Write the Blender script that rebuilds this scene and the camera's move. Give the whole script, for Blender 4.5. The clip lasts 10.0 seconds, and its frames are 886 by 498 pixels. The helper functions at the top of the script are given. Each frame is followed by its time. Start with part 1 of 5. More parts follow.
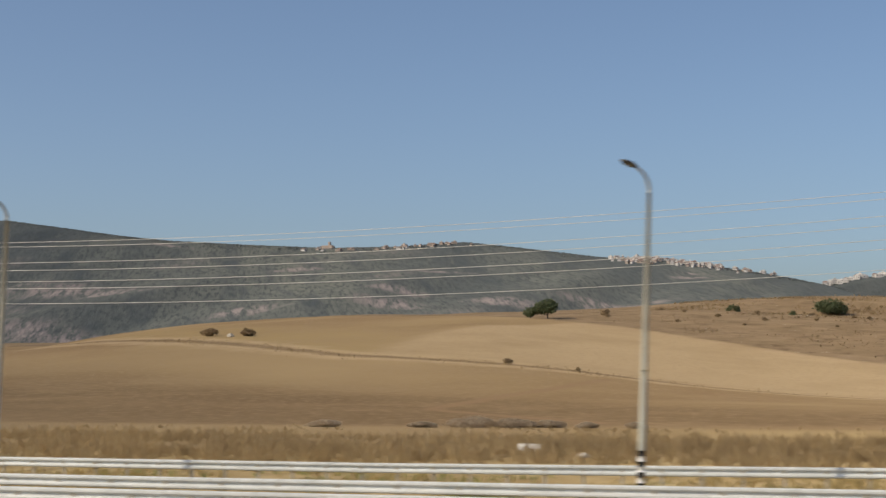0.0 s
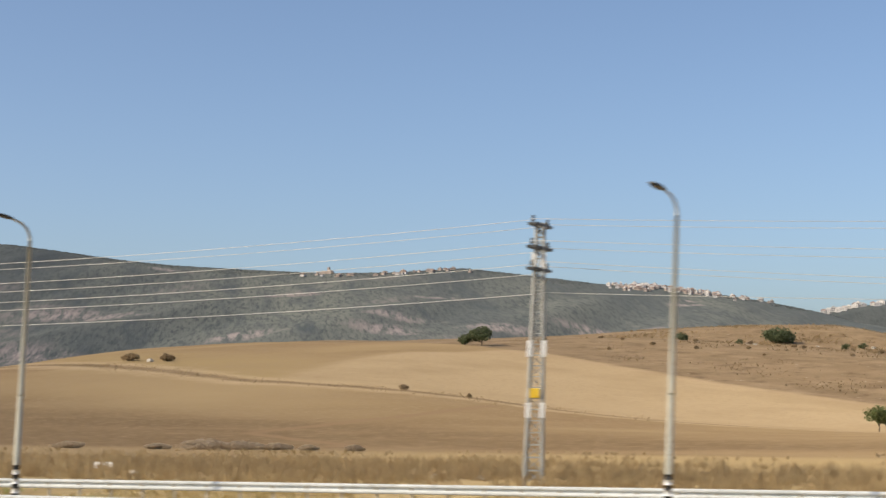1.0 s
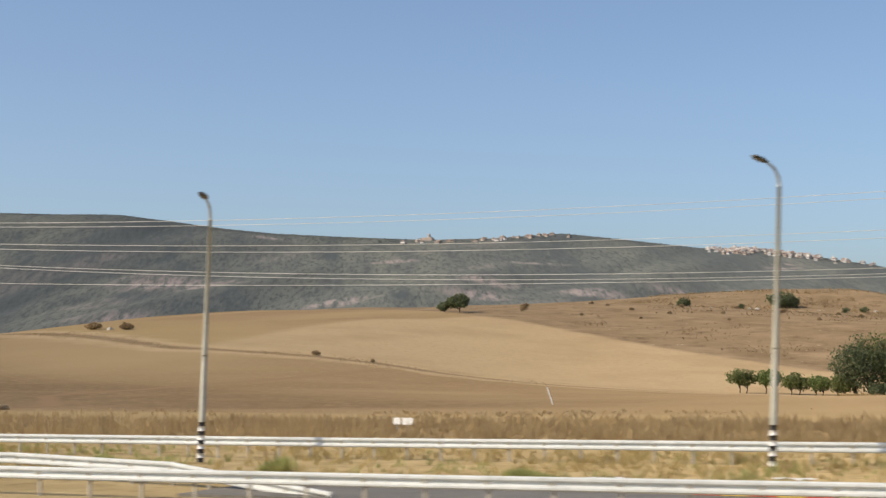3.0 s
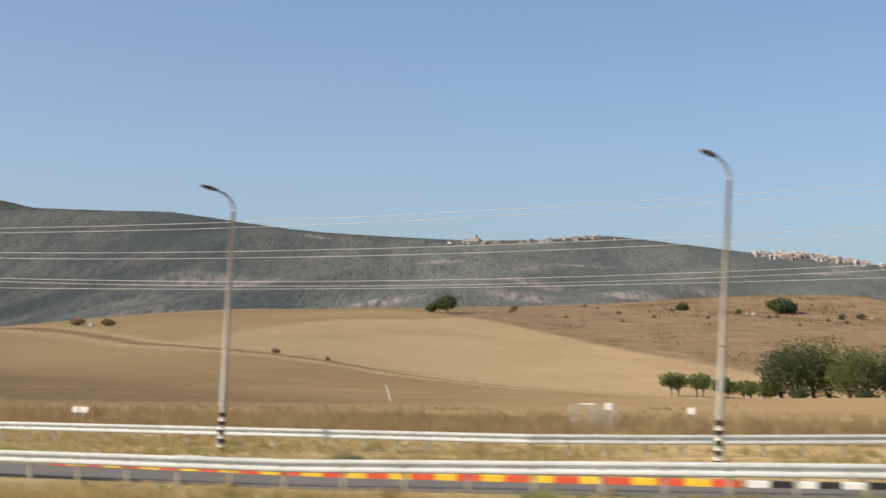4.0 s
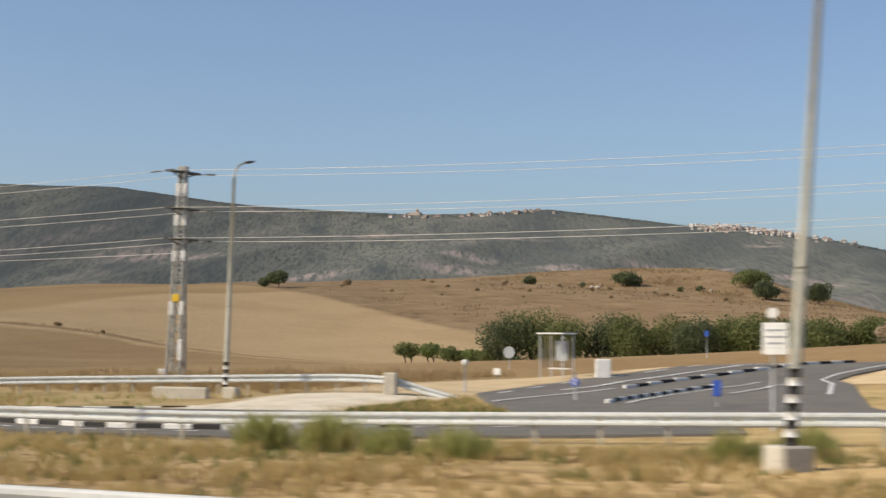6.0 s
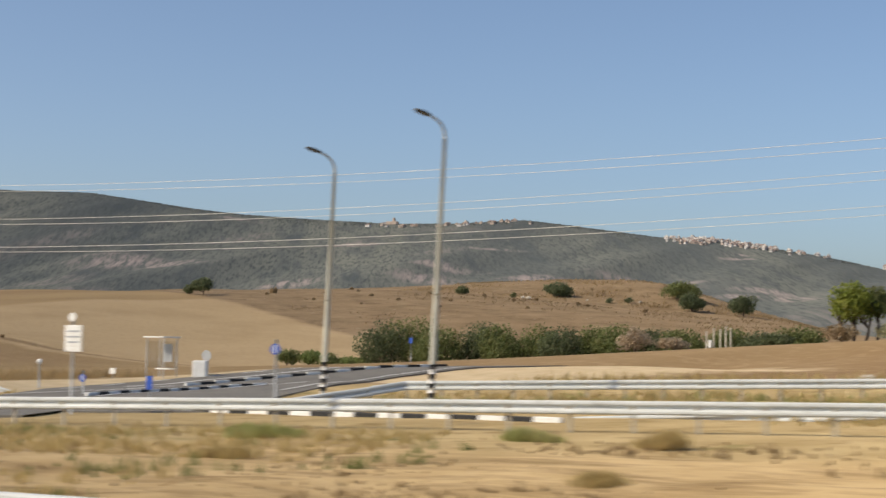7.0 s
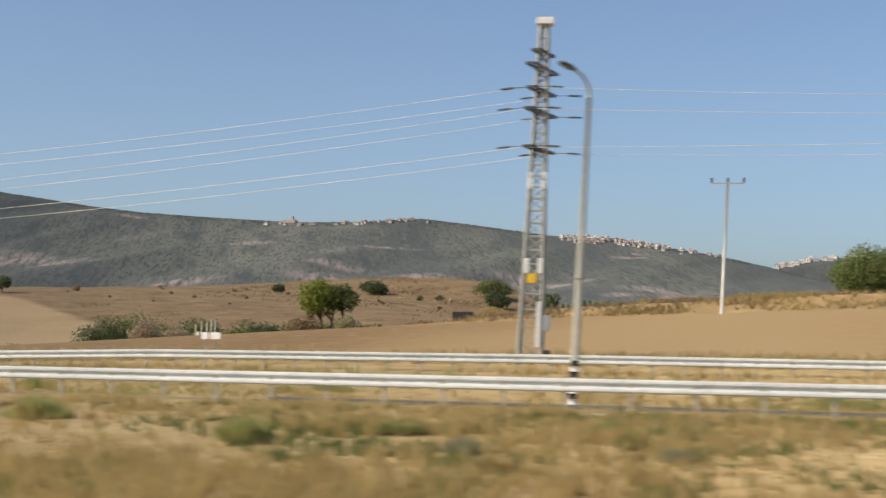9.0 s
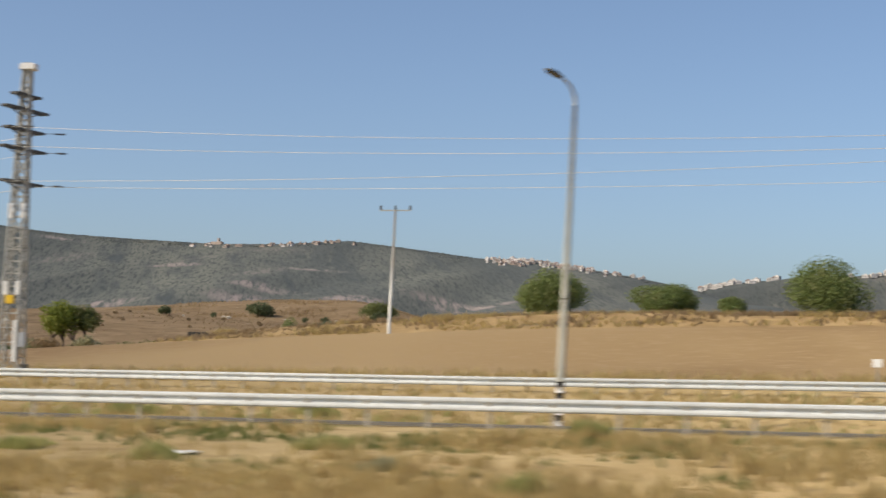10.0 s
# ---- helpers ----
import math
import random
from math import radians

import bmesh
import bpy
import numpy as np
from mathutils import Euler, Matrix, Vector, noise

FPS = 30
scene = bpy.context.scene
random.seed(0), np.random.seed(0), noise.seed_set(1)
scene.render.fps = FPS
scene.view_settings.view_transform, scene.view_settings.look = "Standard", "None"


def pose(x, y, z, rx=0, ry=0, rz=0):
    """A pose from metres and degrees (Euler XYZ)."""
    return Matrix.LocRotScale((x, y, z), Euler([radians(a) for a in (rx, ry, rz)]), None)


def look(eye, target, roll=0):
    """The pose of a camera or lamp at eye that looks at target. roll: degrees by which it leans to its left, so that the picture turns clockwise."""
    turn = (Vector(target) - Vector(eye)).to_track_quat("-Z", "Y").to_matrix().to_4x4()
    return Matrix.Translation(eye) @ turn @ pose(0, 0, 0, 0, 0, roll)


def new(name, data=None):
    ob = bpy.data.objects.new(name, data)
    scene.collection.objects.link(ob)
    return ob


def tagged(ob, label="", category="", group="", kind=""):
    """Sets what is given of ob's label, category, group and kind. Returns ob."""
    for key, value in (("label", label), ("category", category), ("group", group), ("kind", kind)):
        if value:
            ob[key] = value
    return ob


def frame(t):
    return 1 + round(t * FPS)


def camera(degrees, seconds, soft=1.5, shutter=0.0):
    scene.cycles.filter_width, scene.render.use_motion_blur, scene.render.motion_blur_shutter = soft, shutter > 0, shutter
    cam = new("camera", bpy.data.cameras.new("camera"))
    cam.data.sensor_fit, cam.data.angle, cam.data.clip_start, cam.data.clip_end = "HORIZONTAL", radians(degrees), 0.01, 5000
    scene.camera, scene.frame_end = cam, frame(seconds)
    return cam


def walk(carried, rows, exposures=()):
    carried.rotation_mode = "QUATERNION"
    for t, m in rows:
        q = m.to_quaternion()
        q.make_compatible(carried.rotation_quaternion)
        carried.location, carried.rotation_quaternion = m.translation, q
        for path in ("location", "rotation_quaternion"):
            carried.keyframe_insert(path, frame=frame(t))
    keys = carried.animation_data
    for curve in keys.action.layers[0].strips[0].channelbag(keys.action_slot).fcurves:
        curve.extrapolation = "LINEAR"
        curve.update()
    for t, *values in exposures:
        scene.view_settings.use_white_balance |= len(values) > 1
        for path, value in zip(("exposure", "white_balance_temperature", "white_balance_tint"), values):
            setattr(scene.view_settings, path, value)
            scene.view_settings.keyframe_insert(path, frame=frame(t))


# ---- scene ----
cam = camera(30.25, 10.0, soft=1.45, shutter=0.28)
EYE_Z = 2.86
# seconds, eye x, eye y, yaw to the left, pitch up, lean to the left
ROWS = [
    (0.0, -0.32, 0.18, 19.52, 4.02, -0.22),
    (0.5, 9.79, 0.14, 19.53, 4.33, -0.19),
    (1.0, 19.85, 0.11, 19.83, 4.92, 0.12),
    (1.5, 29.95, 0.09, 20.52, 4.75, 0.92),
    (2.0, 40.08, 0.06, 21.30, 4.34, 0.70),
    (2.5, 50.16, 0.04, 22.05, 3.93, 0.29),
    (2.7, 54.21, 0.04, 22.75, 3.66, -0.10),
    (3.8, 76.59, 0.01, 26.22, 3.95, 0.69),
    (4.0, 80.66, 0.01, 25.97, 3.72, 0.70),
    (4.2, 84.73, 0.00, 24.94, 3.24, 0.47),
    (4.5, 90.85, 0.00, 25.18, 2.52, 0.38),
    (4.7, 94.95, 0.00, 25.37, 2.56, 0.13),
    (5.0, 101.14, 0.00, 25.31, 2.38, 0.04),
    (5.5, 111.41, 0.00, 24.97, 2.55, 0.02),
    (5.7, 115.49, 0.00, 24.76, 2.74, 0.25),
    (6.8, 137.84, 0.02, 24.22, 2.88, 0.65),
    (7.0, 141.90, 0.03, 24.08, 3.14, 0.98),
    (7.3, 147.98, 0.04, 23.58, 3.52, 0.88),
    (7.5, 151.99, 0.04, 23.56, 3.49, 1.02),
    (8.0, 161.95, 0.06, 23.02, 4.59, 1.34),
    (8.5, 171.92, 0.09, 21.62, 3.96, 1.55),
    (9.0, 181.85, 0.11, 21.18, 3.13, 0.92),
    (9.5, 191.75, 0.14, 20.49, 3.58, 0.45),
    (10.0, 201.61, 0.18, 18.95, 3.94, 0.89),
]


def eye_pose(x, y, yaw, pitch, lean):
    a, b = radians(yaw), radians(pitch)
    way = Vector((-math.sin(a) * math.cos(b), math.cos(a) * math.cos(b), math.sin(b)))
    return look((x, y, EYE_Z), Vector((x, y, EYE_Z)) + way, lean)


walk(cam, [(t, eye_pose(*r)) for t, *r in ROWS], [(0.0, -0.16, 7330, 9.5), (0.5, 0.13, 7330, 9.5), (1.0, 0.24, 7330, 9.5), (2.5, 0.25, 7330, 9.5), (4.5, 0.26, 7430, 9.5), (5.5, 0.12, 7430, 9.5), (7.5, 0.11, 7380, 9.5), (8.0, 0.17, 7380, 9.5), (9.0, 0.12, 7330, 9.5), (10.0, 0.12, 7280, 9.5)])


# ---- daylight ----
SUN_DIR = Vector((-0.62, -0.55, 0.60)).normalized()
world = bpy.data.worlds.new("world")
scene.world = world
world.use_nodes = True
wn = world.node_tree.nodes
sky = wn.new("ShaderNodeTexSky")
sky.sky_type = "NISHITA"
sky.sun_disc = False
sky.sun_elevation = math.asin(SUN_DIR.z)
sky.sun_rotation = math.atan2(SUN_DIR.x, SUN_DIR.y)
sky.air_density, sky.dust_density, sky.ozone_density = 0.7, 1.9, 4.3
wn["Background"].inputs["Strength"].default_value = 0.15
world.node_tree.links.new(sky.outputs[0], wn["Background"].inputs["Color"])
sun = new("sun", bpy.data.lights.new("sun", "SUN"))
sun.data.energy, sun.data.angle, sun.data.color = 3.35, radians(0.6), (1.0, 0.915, 0.775)
sun.rotation_euler = SUN_DIR.to_track_quat("Z", "Y").to_euler()


# ---- materials ----
def mix_node(nt, a, b, fac):
    n = nt.nodes.new("ShaderNodeMix")
    n.data_type = "RGBA"
    for sock, v in ((n.inputs[6], a), (n.inputs[7], b), (n.inputs[0], fac)):
        if isinstance(v, (tuple, float, int)):
            sock.default_value = (*v, 1) if isinstance(v, tuple) else v
        else:
            nt.links.new(v, sock)
    return n.outputs[2]


def noise_node(nt, scale, detail=4.0, lo=0.35, hi=0.65, rough=0.6, stretch=None, kind="ShaderNodeTexNoise"):
    n = nt.nodes.new(kind)
    n.inputs["Scale"].default_value = scale
    if kind == "ShaderNodeTexNoise":
        n.inputs["Detail"].default_value = detail
        n.inputs["Roughness"].default_value = rough
    geo = nt.nodes.new("ShaderNodeNewGeometry")
    src = geo.outputs["Position"]
    if stretch:
        m = nt.nodes.new("ShaderNodeMapping")
        m.inputs["Scale"].default_value = stretch[:3]
        if len(stretch) > 3:
            m.inputs["Rotation"].default_value = (0, 0, radians(stretch[3]))
        if len(stretch) > 4:
            m.vector_type = "TEXTURE"
            m.inputs["Scale"].default_value = [1 / v for v in stretch[:3]]
        nt.links.new(src, m.inputs["Vector"])
        src = m.outputs[0]
    nt.links.new(src, n.inputs["Vector"])
    r = nt.nodes.new("ShaderNodeMapRange")
    r.inputs["From Min"].default_value, r.inputs["From Max"].default_value = lo, hi
    nt.links.new(n.outputs[0], r.inputs["Value"])
    return r.outputs[0]


def bump_node(nt, height, strength, distance):
    b = nt.nodes.new("ShaderNodeBump")
    b.inputs["Strength"].default_value, b.inputs["Distance"].default_value = strength, distance
    nt.links.new(height, b.inputs["Height"])
    return b.outputs[0]


def blank(name, rough=0.8, metal=0.0):
    m = bpy.data.materials.new(name)
    m.use_nodes = True
    nt = m.node_tree
    bsdf = nt.nodes["Principled BSDF"]
    bsdf.inputs["Roughness"].default_value, bsdf.inputs["Metallic"].default_value = rough, metal
    bsdf.inputs["Specular IOR Level"].default_value = 0.3
    return m, nt, bsdf


def surface(name, a, b, c=None, scale=3.0, fine=30.0, rough=0.8, metal=0.0, bump=0.2, dist=0.01, vary=0.0):
    """Colour between a and b by a coarse noise, with flecks of c by a fine one."""
    m, nt, bsdf = blank(name, rough, metal)
    col = mix_node(nt, a, b, noise_node(nt, scale))
    f = noise_node(nt, fine, 3.0)
    if c:
        col = mix_node(nt, col, c, noise_node(nt, fine * 0.6, 3.0, 0.55, 0.75))
    if vary:
        info = nt.nodes.new("ShaderNodeObjectInfo")
        hs = nt.nodes.new("ShaderNodeHueSaturation")
        r = nt.nodes.new("ShaderNodeMapRange")
        r.inputs["To Min"].default_value, r.inputs["To Max"].default_value = 1 - vary, 1 + vary
        nt.links.new(info.outputs["Random"], r.inputs["Value"])
        nt.links.new(r.outputs[0], hs.inputs["Value"])
        nt.links.new(col, hs.inputs["Color"])
        col = hs.outputs[0]
    nt.links.new(col, bsdf.inputs["Base Color"])
    nt.links.new(bump_node(nt, f, bump, dist), bsdf.inputs["Normal"])
    return m


def leaf_material(name, a, b, c, through_light=0.4):
    """Leaves: each clump its own shade."""
    m, nt, bsdf = blank(name, 0.6)
    geo = nt.nodes.new("ShaderNodeNewGeometry")
    col = mix_node(nt, a, b, geo.outputs["Random Per Island"])
    col = mix_node(nt, col, c, noise_node(nt, 0.9, 3.0, 0.5, 0.7))
    nt.links.new(col, bsdf.inputs["Base Color"])
    thin = nt.nodes.new("ShaderNodeBsdfTranslucent")
    nt.links.new(col, thin.inputs["Color"])
    both = nt.nodes.new("ShaderNodeMixShader")
    both.inputs[0].default_value = through_light
    nt.links.new(bsdf.outputs[0], both.inputs[1])
    nt.links.new(thin.outputs[0], both.inputs[2])
    nt.links.new(both.outputs[0], nt.nodes["Material Output"].inputs["Surface"])
    return m


M_GALV = surface("galvanised_steel", (0.42, 0.44, 0.45), (0.52, 0.53, 0.53), (0.34, 0.35, 0.35), 4, 40, 0.55, 0.25, 0.1, 0.003, 0.06)
M_POST = surface("rail_post_steel", (0.40, 0.365, 0.30), (0.47, 0.43, 0.35), (0.30, 0.26, 0.21), 3, 25, 0.6, 0.2)
M_RAIL = surface("rail_steel", (0.54, 0.565, 0.56), (0.64, 0.66, 0.65), (0.40, 0.40, 0.38), 1.2, 14, 0.45, 0.0, 0.1, 0.003, 0.05)
M_POLE = surface("lamp_column_paint", (0.36, 0.35, 0.29), (0.43, 0.42, 0.35), (0.27, 0.26, 0.22), 2, 20, 0.55, 0.1, 0.1, 0.003)
M_LAT = surface("lattice_steel", (0.34, 0.34, 0.31), (0.44, 0.44, 0.41), (0.22, 0.20, 0.17), 3, 25, 0.6, 0.2, 0.1, 0.003)
M_BLACK = surface("black_paint", (0.018, 0.018, 0.018), (0.03, 0.03, 0.03), (0.06, 0.055, 0.05), 5, 30, 0.6)
M_WHITE = surface("white_paint", (0.74, 0.74, 0.71), (0.82, 0.82, 0.80), (0.55, 0.52, 0.47), 4, 22, 0.55)
M_RED = surface("red_paint", (0.62, 0.07, 0.03), (0.70, 0.11, 0.05), (0.45, 0.12, 0.07), 4, 22, 0.6)
M_YELLOW = surface("yellow_paint", (0.75, 0.47, 0.03), (0.82, 0.55, 0.06), (0.55, 0.38, 0.1), 4, 22, 0.6)
M_DARK = surface("dark_fitting", (0.05, 0.05, 0.05), (0.09, 0.09, 0.085), None, 4, 30, 0.5)
M_CONC = surface("concrete", (0.44, 0.40, 0.33), (0.54, 0.50, 0.42), (0.36, 0.33, 0.28), 2.5, 18, 0.9, 0, 0.35, 0.01)
M_ASPH = surface("asphalt", (0.145, 0.136, 0.120), (0.185, 0.172, 0.150), (0.225, 0.207, 0.178), 0.6, 9, 0.85, 0, 0.4, 0.006)
M_BLUE = surface("blue_sign_paint", (0.02, 0.07, 0.36), (0.03, 0.10, 0.44), None, 4, 30, 0.45)
M_SIGNBACK = surface("sign_back_grey", (0.33, 0.35, 0.37), (0.41, 0.43, 0.45), None, 3, 25, 0.5, 0.2)
M_DULL = surface("dull_sign_back", (0.15, 0.155, 0.16), (0.20, 0.205, 0.21), None, 3, 25, 0.6)
M_WIRE = surface("bare_conductor", (0.62, 0.60, 0.55), (0.70, 0.68, 0.62), None, 3, 25, 0.45, 0.2)
M_BARK = surface("bark", (0.10, 0.075, 0.055), (0.16, 0.12, 0.09), (0.06, 0.05, 0.04), 3, 16, 0.95, 0, 0.6, 0.03)
M_LEAF = leaf_material("dark_green_leaves", (0.115, 0.145, 0.050), (0.205, 0.235, 0.085), (0.255, 0.250, 0.100), 0.5)
M_LEAF_BR = leaf_material("bright_green_leaves", (0.15, 0.19, 0.035), (0.26, 0.30, 0.055), (0.32, 0.32, 0.07), 0.45)
M_LEAF_FR = leaf_material("feathery_green_leaves", (0.14, 0.19, 0.06), (0.245, 0.30, 0.105), (0.29, 0.30, 0.13), 0.5)
M_LEAF_OL = leaf_material("olive_green_leaves", (0.095, 0.122, 0.058), (0.160, 0.188, 0.092), (0.150, 0.160, 0.085), 0.5)
M_CACTUS = leaf_material("cactus_pads", (0.13, 0.17, 0.08), (0.22, 0.26, 0.13), (0.28, 0.27, 0.16))
M_STRAW = leaf_material("dry_straw", (0.48, 0.365, 0.155), (0.64, 0.505, 0.245), (0.43, 0.31, 0.125), 0.5)
M_BRUSH = leaf_material("dry_brush", (0.26, 0.185, 0.10), (0.42, 0.31, 0.18), (0.35, 0.26, 0.165), 0.45)
M_TUMBLE = leaf_material("bleached_brush", (0.42, 0.33, 0.225), (0.54, 0.44, 0.32), (0.40, 0.30, 0.19), 0.5)
M_BRUSHMID = leaf_material("brown_dry_brush", (0.35, 0.25, 0.13), (0.48, 0.355, 0.195), (0.39, 0.275, 0.145), 0.5)
M_BRUSHPALE = leaf_material("pale_dry_brush", (0.40, 0.29, 0.15), (0.54, 0.405, 0.22), (0.44, 0.31, 0.155), 0.45)
M_WEED = leaf_material("green_weeds", (0.34, 0.36, 0.13), (0.50, 0.49, 0.20), (0.56, 0.49, 0.23), 0.6)
M_GREEN = leaf_material("fresh_green_weeds", (0.13, 0.17, 0.05), (0.23, 0.265, 0.09), (0.33, 0.32, 0.12), 0.5)
M_SAGE = leaf_material("grey_green_weeds", (0.32, 0.32, 0.19), (0.45, 0.43, 0.27), (0.46, 0.39, 0.23), 0.6)
M_ROCK = surface("pale_stone", (0.45, 0.40, 0.33), (0.60, 0.55, 0.47), (0.33, 0.28, 0.22), 1.5, 12, 0.95, 0, 0.5, 0.03, 0.15)
M_WALL = surface("house_plaster", (0.50, 0.47, 0.44), (0.66, 0.63, 0.60), None, 0.2, 2, 0.9, 0, 0.1, 0.01, 0.16)
M_STONEWALL = surface("house_stone", (0.36, 0.29, 0.245), (0.45, 0.375, 0.325), None, 0.2, 2, 0.9, 0, 0.1, 0.01, 0.14)
M_TILE = surface("roof_tiles", (0.28, 0.20, 0.17), (0.35, 0.255, 0.215), None, 0.3, 3, 0.9, 0, 0.2, 0.02, 0.15)
M_CLEAR, _nt, _bsdf = blank("clear_glass", 0.05)
_bsdf.inputs["Transmission Weight"].default_value = 1.0
M_PANE = surface("dark_window_glass", (0.05, 0.06, 0.07), (0.08, 0.09, 0.10), None, 1, 5, 0.2)


# ---- terrain heights ----
def step(a, b, v):
    t = np.clip((np.asarray(v, float) - a) / (b - a), 0, 1)
    return t * t * (3 - 2 * t)


U_KNOTS = np.array([-140.0, -70, 0, 60, 120, 172, 212, 260])
Y_KNOTS = np.array([60.0, 85, 110, 160, 210, 265, 330, 400, 470, 540, 620, 720])
HILLS = np.array([
    [-1.1, -0.8, -0.8, -0.4, 0.7, 2.0, 2.2, 2.4],
    [-0.9, -0.9, -0.9, -0.6, 0.5, 2.0, 2.7, 3.0],
    [-0.4, -1.1, -1.4, -1.0, 0.7, 3.6, 5.2, 5.6],
    [0.4, -0.7, -1.4, -1.6, -0.1, 3.2, 5.2, 7.0],
    [0.9, 1.4, -0.1, -2.4, -1.9, 1.9, 4.6, 7.3],
    [0.5, 6.1, 3.9, -1.7, -3.4, -0.6, 3.3, 6.5],
    [1.3, 10.4, 9.8, 4.0, 0.3, 1.4, 3.2, 4.8],
    [5.6, 14.3, 15.1, 11.9, 9.0, 7.0, 5.0, 2.8],
    [9.2, 15.1, 17.0, 18.1, 15.3, 10.7, 7.2, 1.3],
    [9.4, 17.0, 19.3, 20.1, 17.8, 14.0, 10.1, 1.5],
    [10.5, 21.9, 23.0, 24.2, 26.8, 26.3, 15.5, 3.2],
    [17.8, 21.8, 21.3, 23.0, 25.6, 25.7, 18.9, 7.6],
])
SKEW = 0.35


def weights(knots, v):
    """Cubic weights of each knot at the values v."""
    v = np.clip(v, knots[0], knots[-1])
    n, k = len(v), len(knots)
    i = np.clip(np.searchsorted(knots, v, side="right") - 1, 0, k - 2)
    w, rows = np.zeros((n, k)), np.arange(n)
    h = knots[i + 1] - knots[i]
    t = (v - knots[i]) / h
    np.add.at(w, (rows, i), 2 * t**3 - 3 * t**2 + 1)
    np.add.at(w, (rows, i + 1), 3 * t**2 - 2 * t**3)
    for j, c in ((i, (t**3 - 2 * t**2 + t) * h), (i + 1, (t**3 - t**2) * h)):
        a, b = np.maximum(j - 1, 0), np.minimum(j + 1, k - 1)
        c = c / (knots[b] - knots[a])
        np.add.at(w, (rows, b), c)
        np.add.at(w, (rows, a), -c)
    return w


NEAR_X = [-80, -20, 35, 60, 75, 100, 125, 150, 200, 260]
NEAR_34 = [-0.66, -0.66, -0.58, -0.38, 0.06, 0.10, 0.70, 1.20, 1.32, 1.40]
NEAR_50 = [-1.0, -0.98, -0.58, -0.35, -0.15, 0.25, 0.90, 1.50, 1.65, 1.80]
NEAR_60 = [-0.8, -0.8, -0.5, -0.2, 0.25, 0.6, 1.3, 2.0, 2.3, 2.5]


def plain_heights(x, y):
    x, y = np.atleast_1d(np.asarray(x, float)), np.atleast_1d(np.asarray(y, float))
    far = np.einsum("ni,ij,nj->n", weights(Y_KNOTS, y), HILLS, weights(U_KNOTS, x + SKEW * np.clip(y, 0, 720)))
    far = far + np.interp(x, [130, 140, 150, 165, 195], [0.3, 0.5, 1.1, 1.2, 0.8]) * step(117, 124, y) * step(127, 142, x) * (1 - step(150, 190, y))
    far = far * (1 - step(640, 1000, y)) - 14 * step(640, 1000, y)
    p34, p50, p60 = (np.interp(x, NEAR_X, p) for p in (NEAR_34, NEAR_50, NEAR_60))
    near = np.where(y < 34, 0.5 + (p34 - 0.5) * step(14, 33, y),
                    np.where(y < 50, p34 + (p50 - p34) * np.clip((y - 34) / 16, 0, 1), p50 + (p60 - p50) * np.clip((y - 50) / 10, 0, 1)))
    near = near - 0.38 * step(37, 39.5, y) * (1 - step(45, 50, y)) * step(138, 146, x)
    return near + (far - near) * step(60, 84, y)


# the side road: plan line of its middle kerb and the height of its surface there
SIDE_Y = [50, 53, 60, 65, 70, 75, 80, 85, 90, 97, 105, 112]
SIDE_X = [99.3, 99.35, 99.6, 100.6, 102.8, 105.2, 107.7, 110.4, 113.4, 117.6, 122.4, 127]
SIDE_Z = [0.33, 0.30, 0.32, 0.49, 0.86, 1.30, 1.40, 1.12, 1.0, 1.3, 2.2, 3.0]
SIDE_RISE = np.array(SIDE_Z) - plain_heights(SIDE_X, SIDE_Y)
SIDE_RISE[[0, -1]] = 0


def heights(x, y):
    """The fields, with the bank that carries the side road."""
    x, y = np.atleast_1d(np.asarray(x, float)), np.atleast_1d(np.asarray(y, float))
    d, rise = x - np.interp(y, SIDE_Y, SIDE_X), np.interp(y, SIDE_Y, SIDE_RISE)
    wide = np.where(rise < 0, 0.45, 1.0)
    return plain_heights(x, y) + rise * (1 - np.where(rise < 0, step(3, 8, -d), step(6.5, 12, -d))) * (1 - step(8, 19, d / wide))


def ground_z(x, y):
    return float(heights(x, y)[0])


# ---- mesh helpers ----
def thing(name, label, category, group="", kind="", at=(0, 0, 0), rz=0):
    ob = new(name)
    ob.matrix_basis = pose(*at, 0, 0, rz)
    ob.empty_display_size = 0.2
    return tagged(ob, label, category, group, kind)


def finish(bm, name, material):
    me = bpy.data.meshes.new(name)
    bm.to_mesh(me)
    bm.free()
    for m in material if isinstance(material, (list, tuple)) else (material,):
        me.materials.append(m)
    return me


def part(name, bm, material, parent=None, label="", at=None):
    ob = new(name, finish(bm, name, material))
    ob.parent = parent
    if at:
        ob.matrix_basis = at
    if label:
        ob["label"] = label
    return ob


def box(bm, lo, hi, bevel=0.0, m=None):
    made = bmesh.ops.create_cube(bm, size=1.0)["verts"]
    c = [(a + b) / 2 for a, b in zip(lo, hi)]
    s = [max(b - a, 1e-4) for a, b in zip(lo, hi)]
    mat = Matrix.Translation(c) @ Matrix.Diagonal((*s, 1))
    bmesh.ops.transform(bm, matrix=(m @ mat) if m else mat, verts=made)
    if bevel:
        edges = list({e for v in made for e in v.link_edges})
        bmesh.ops.bevel(bm, geom=edges, offset=bevel, segments=1, affect="EDGES")


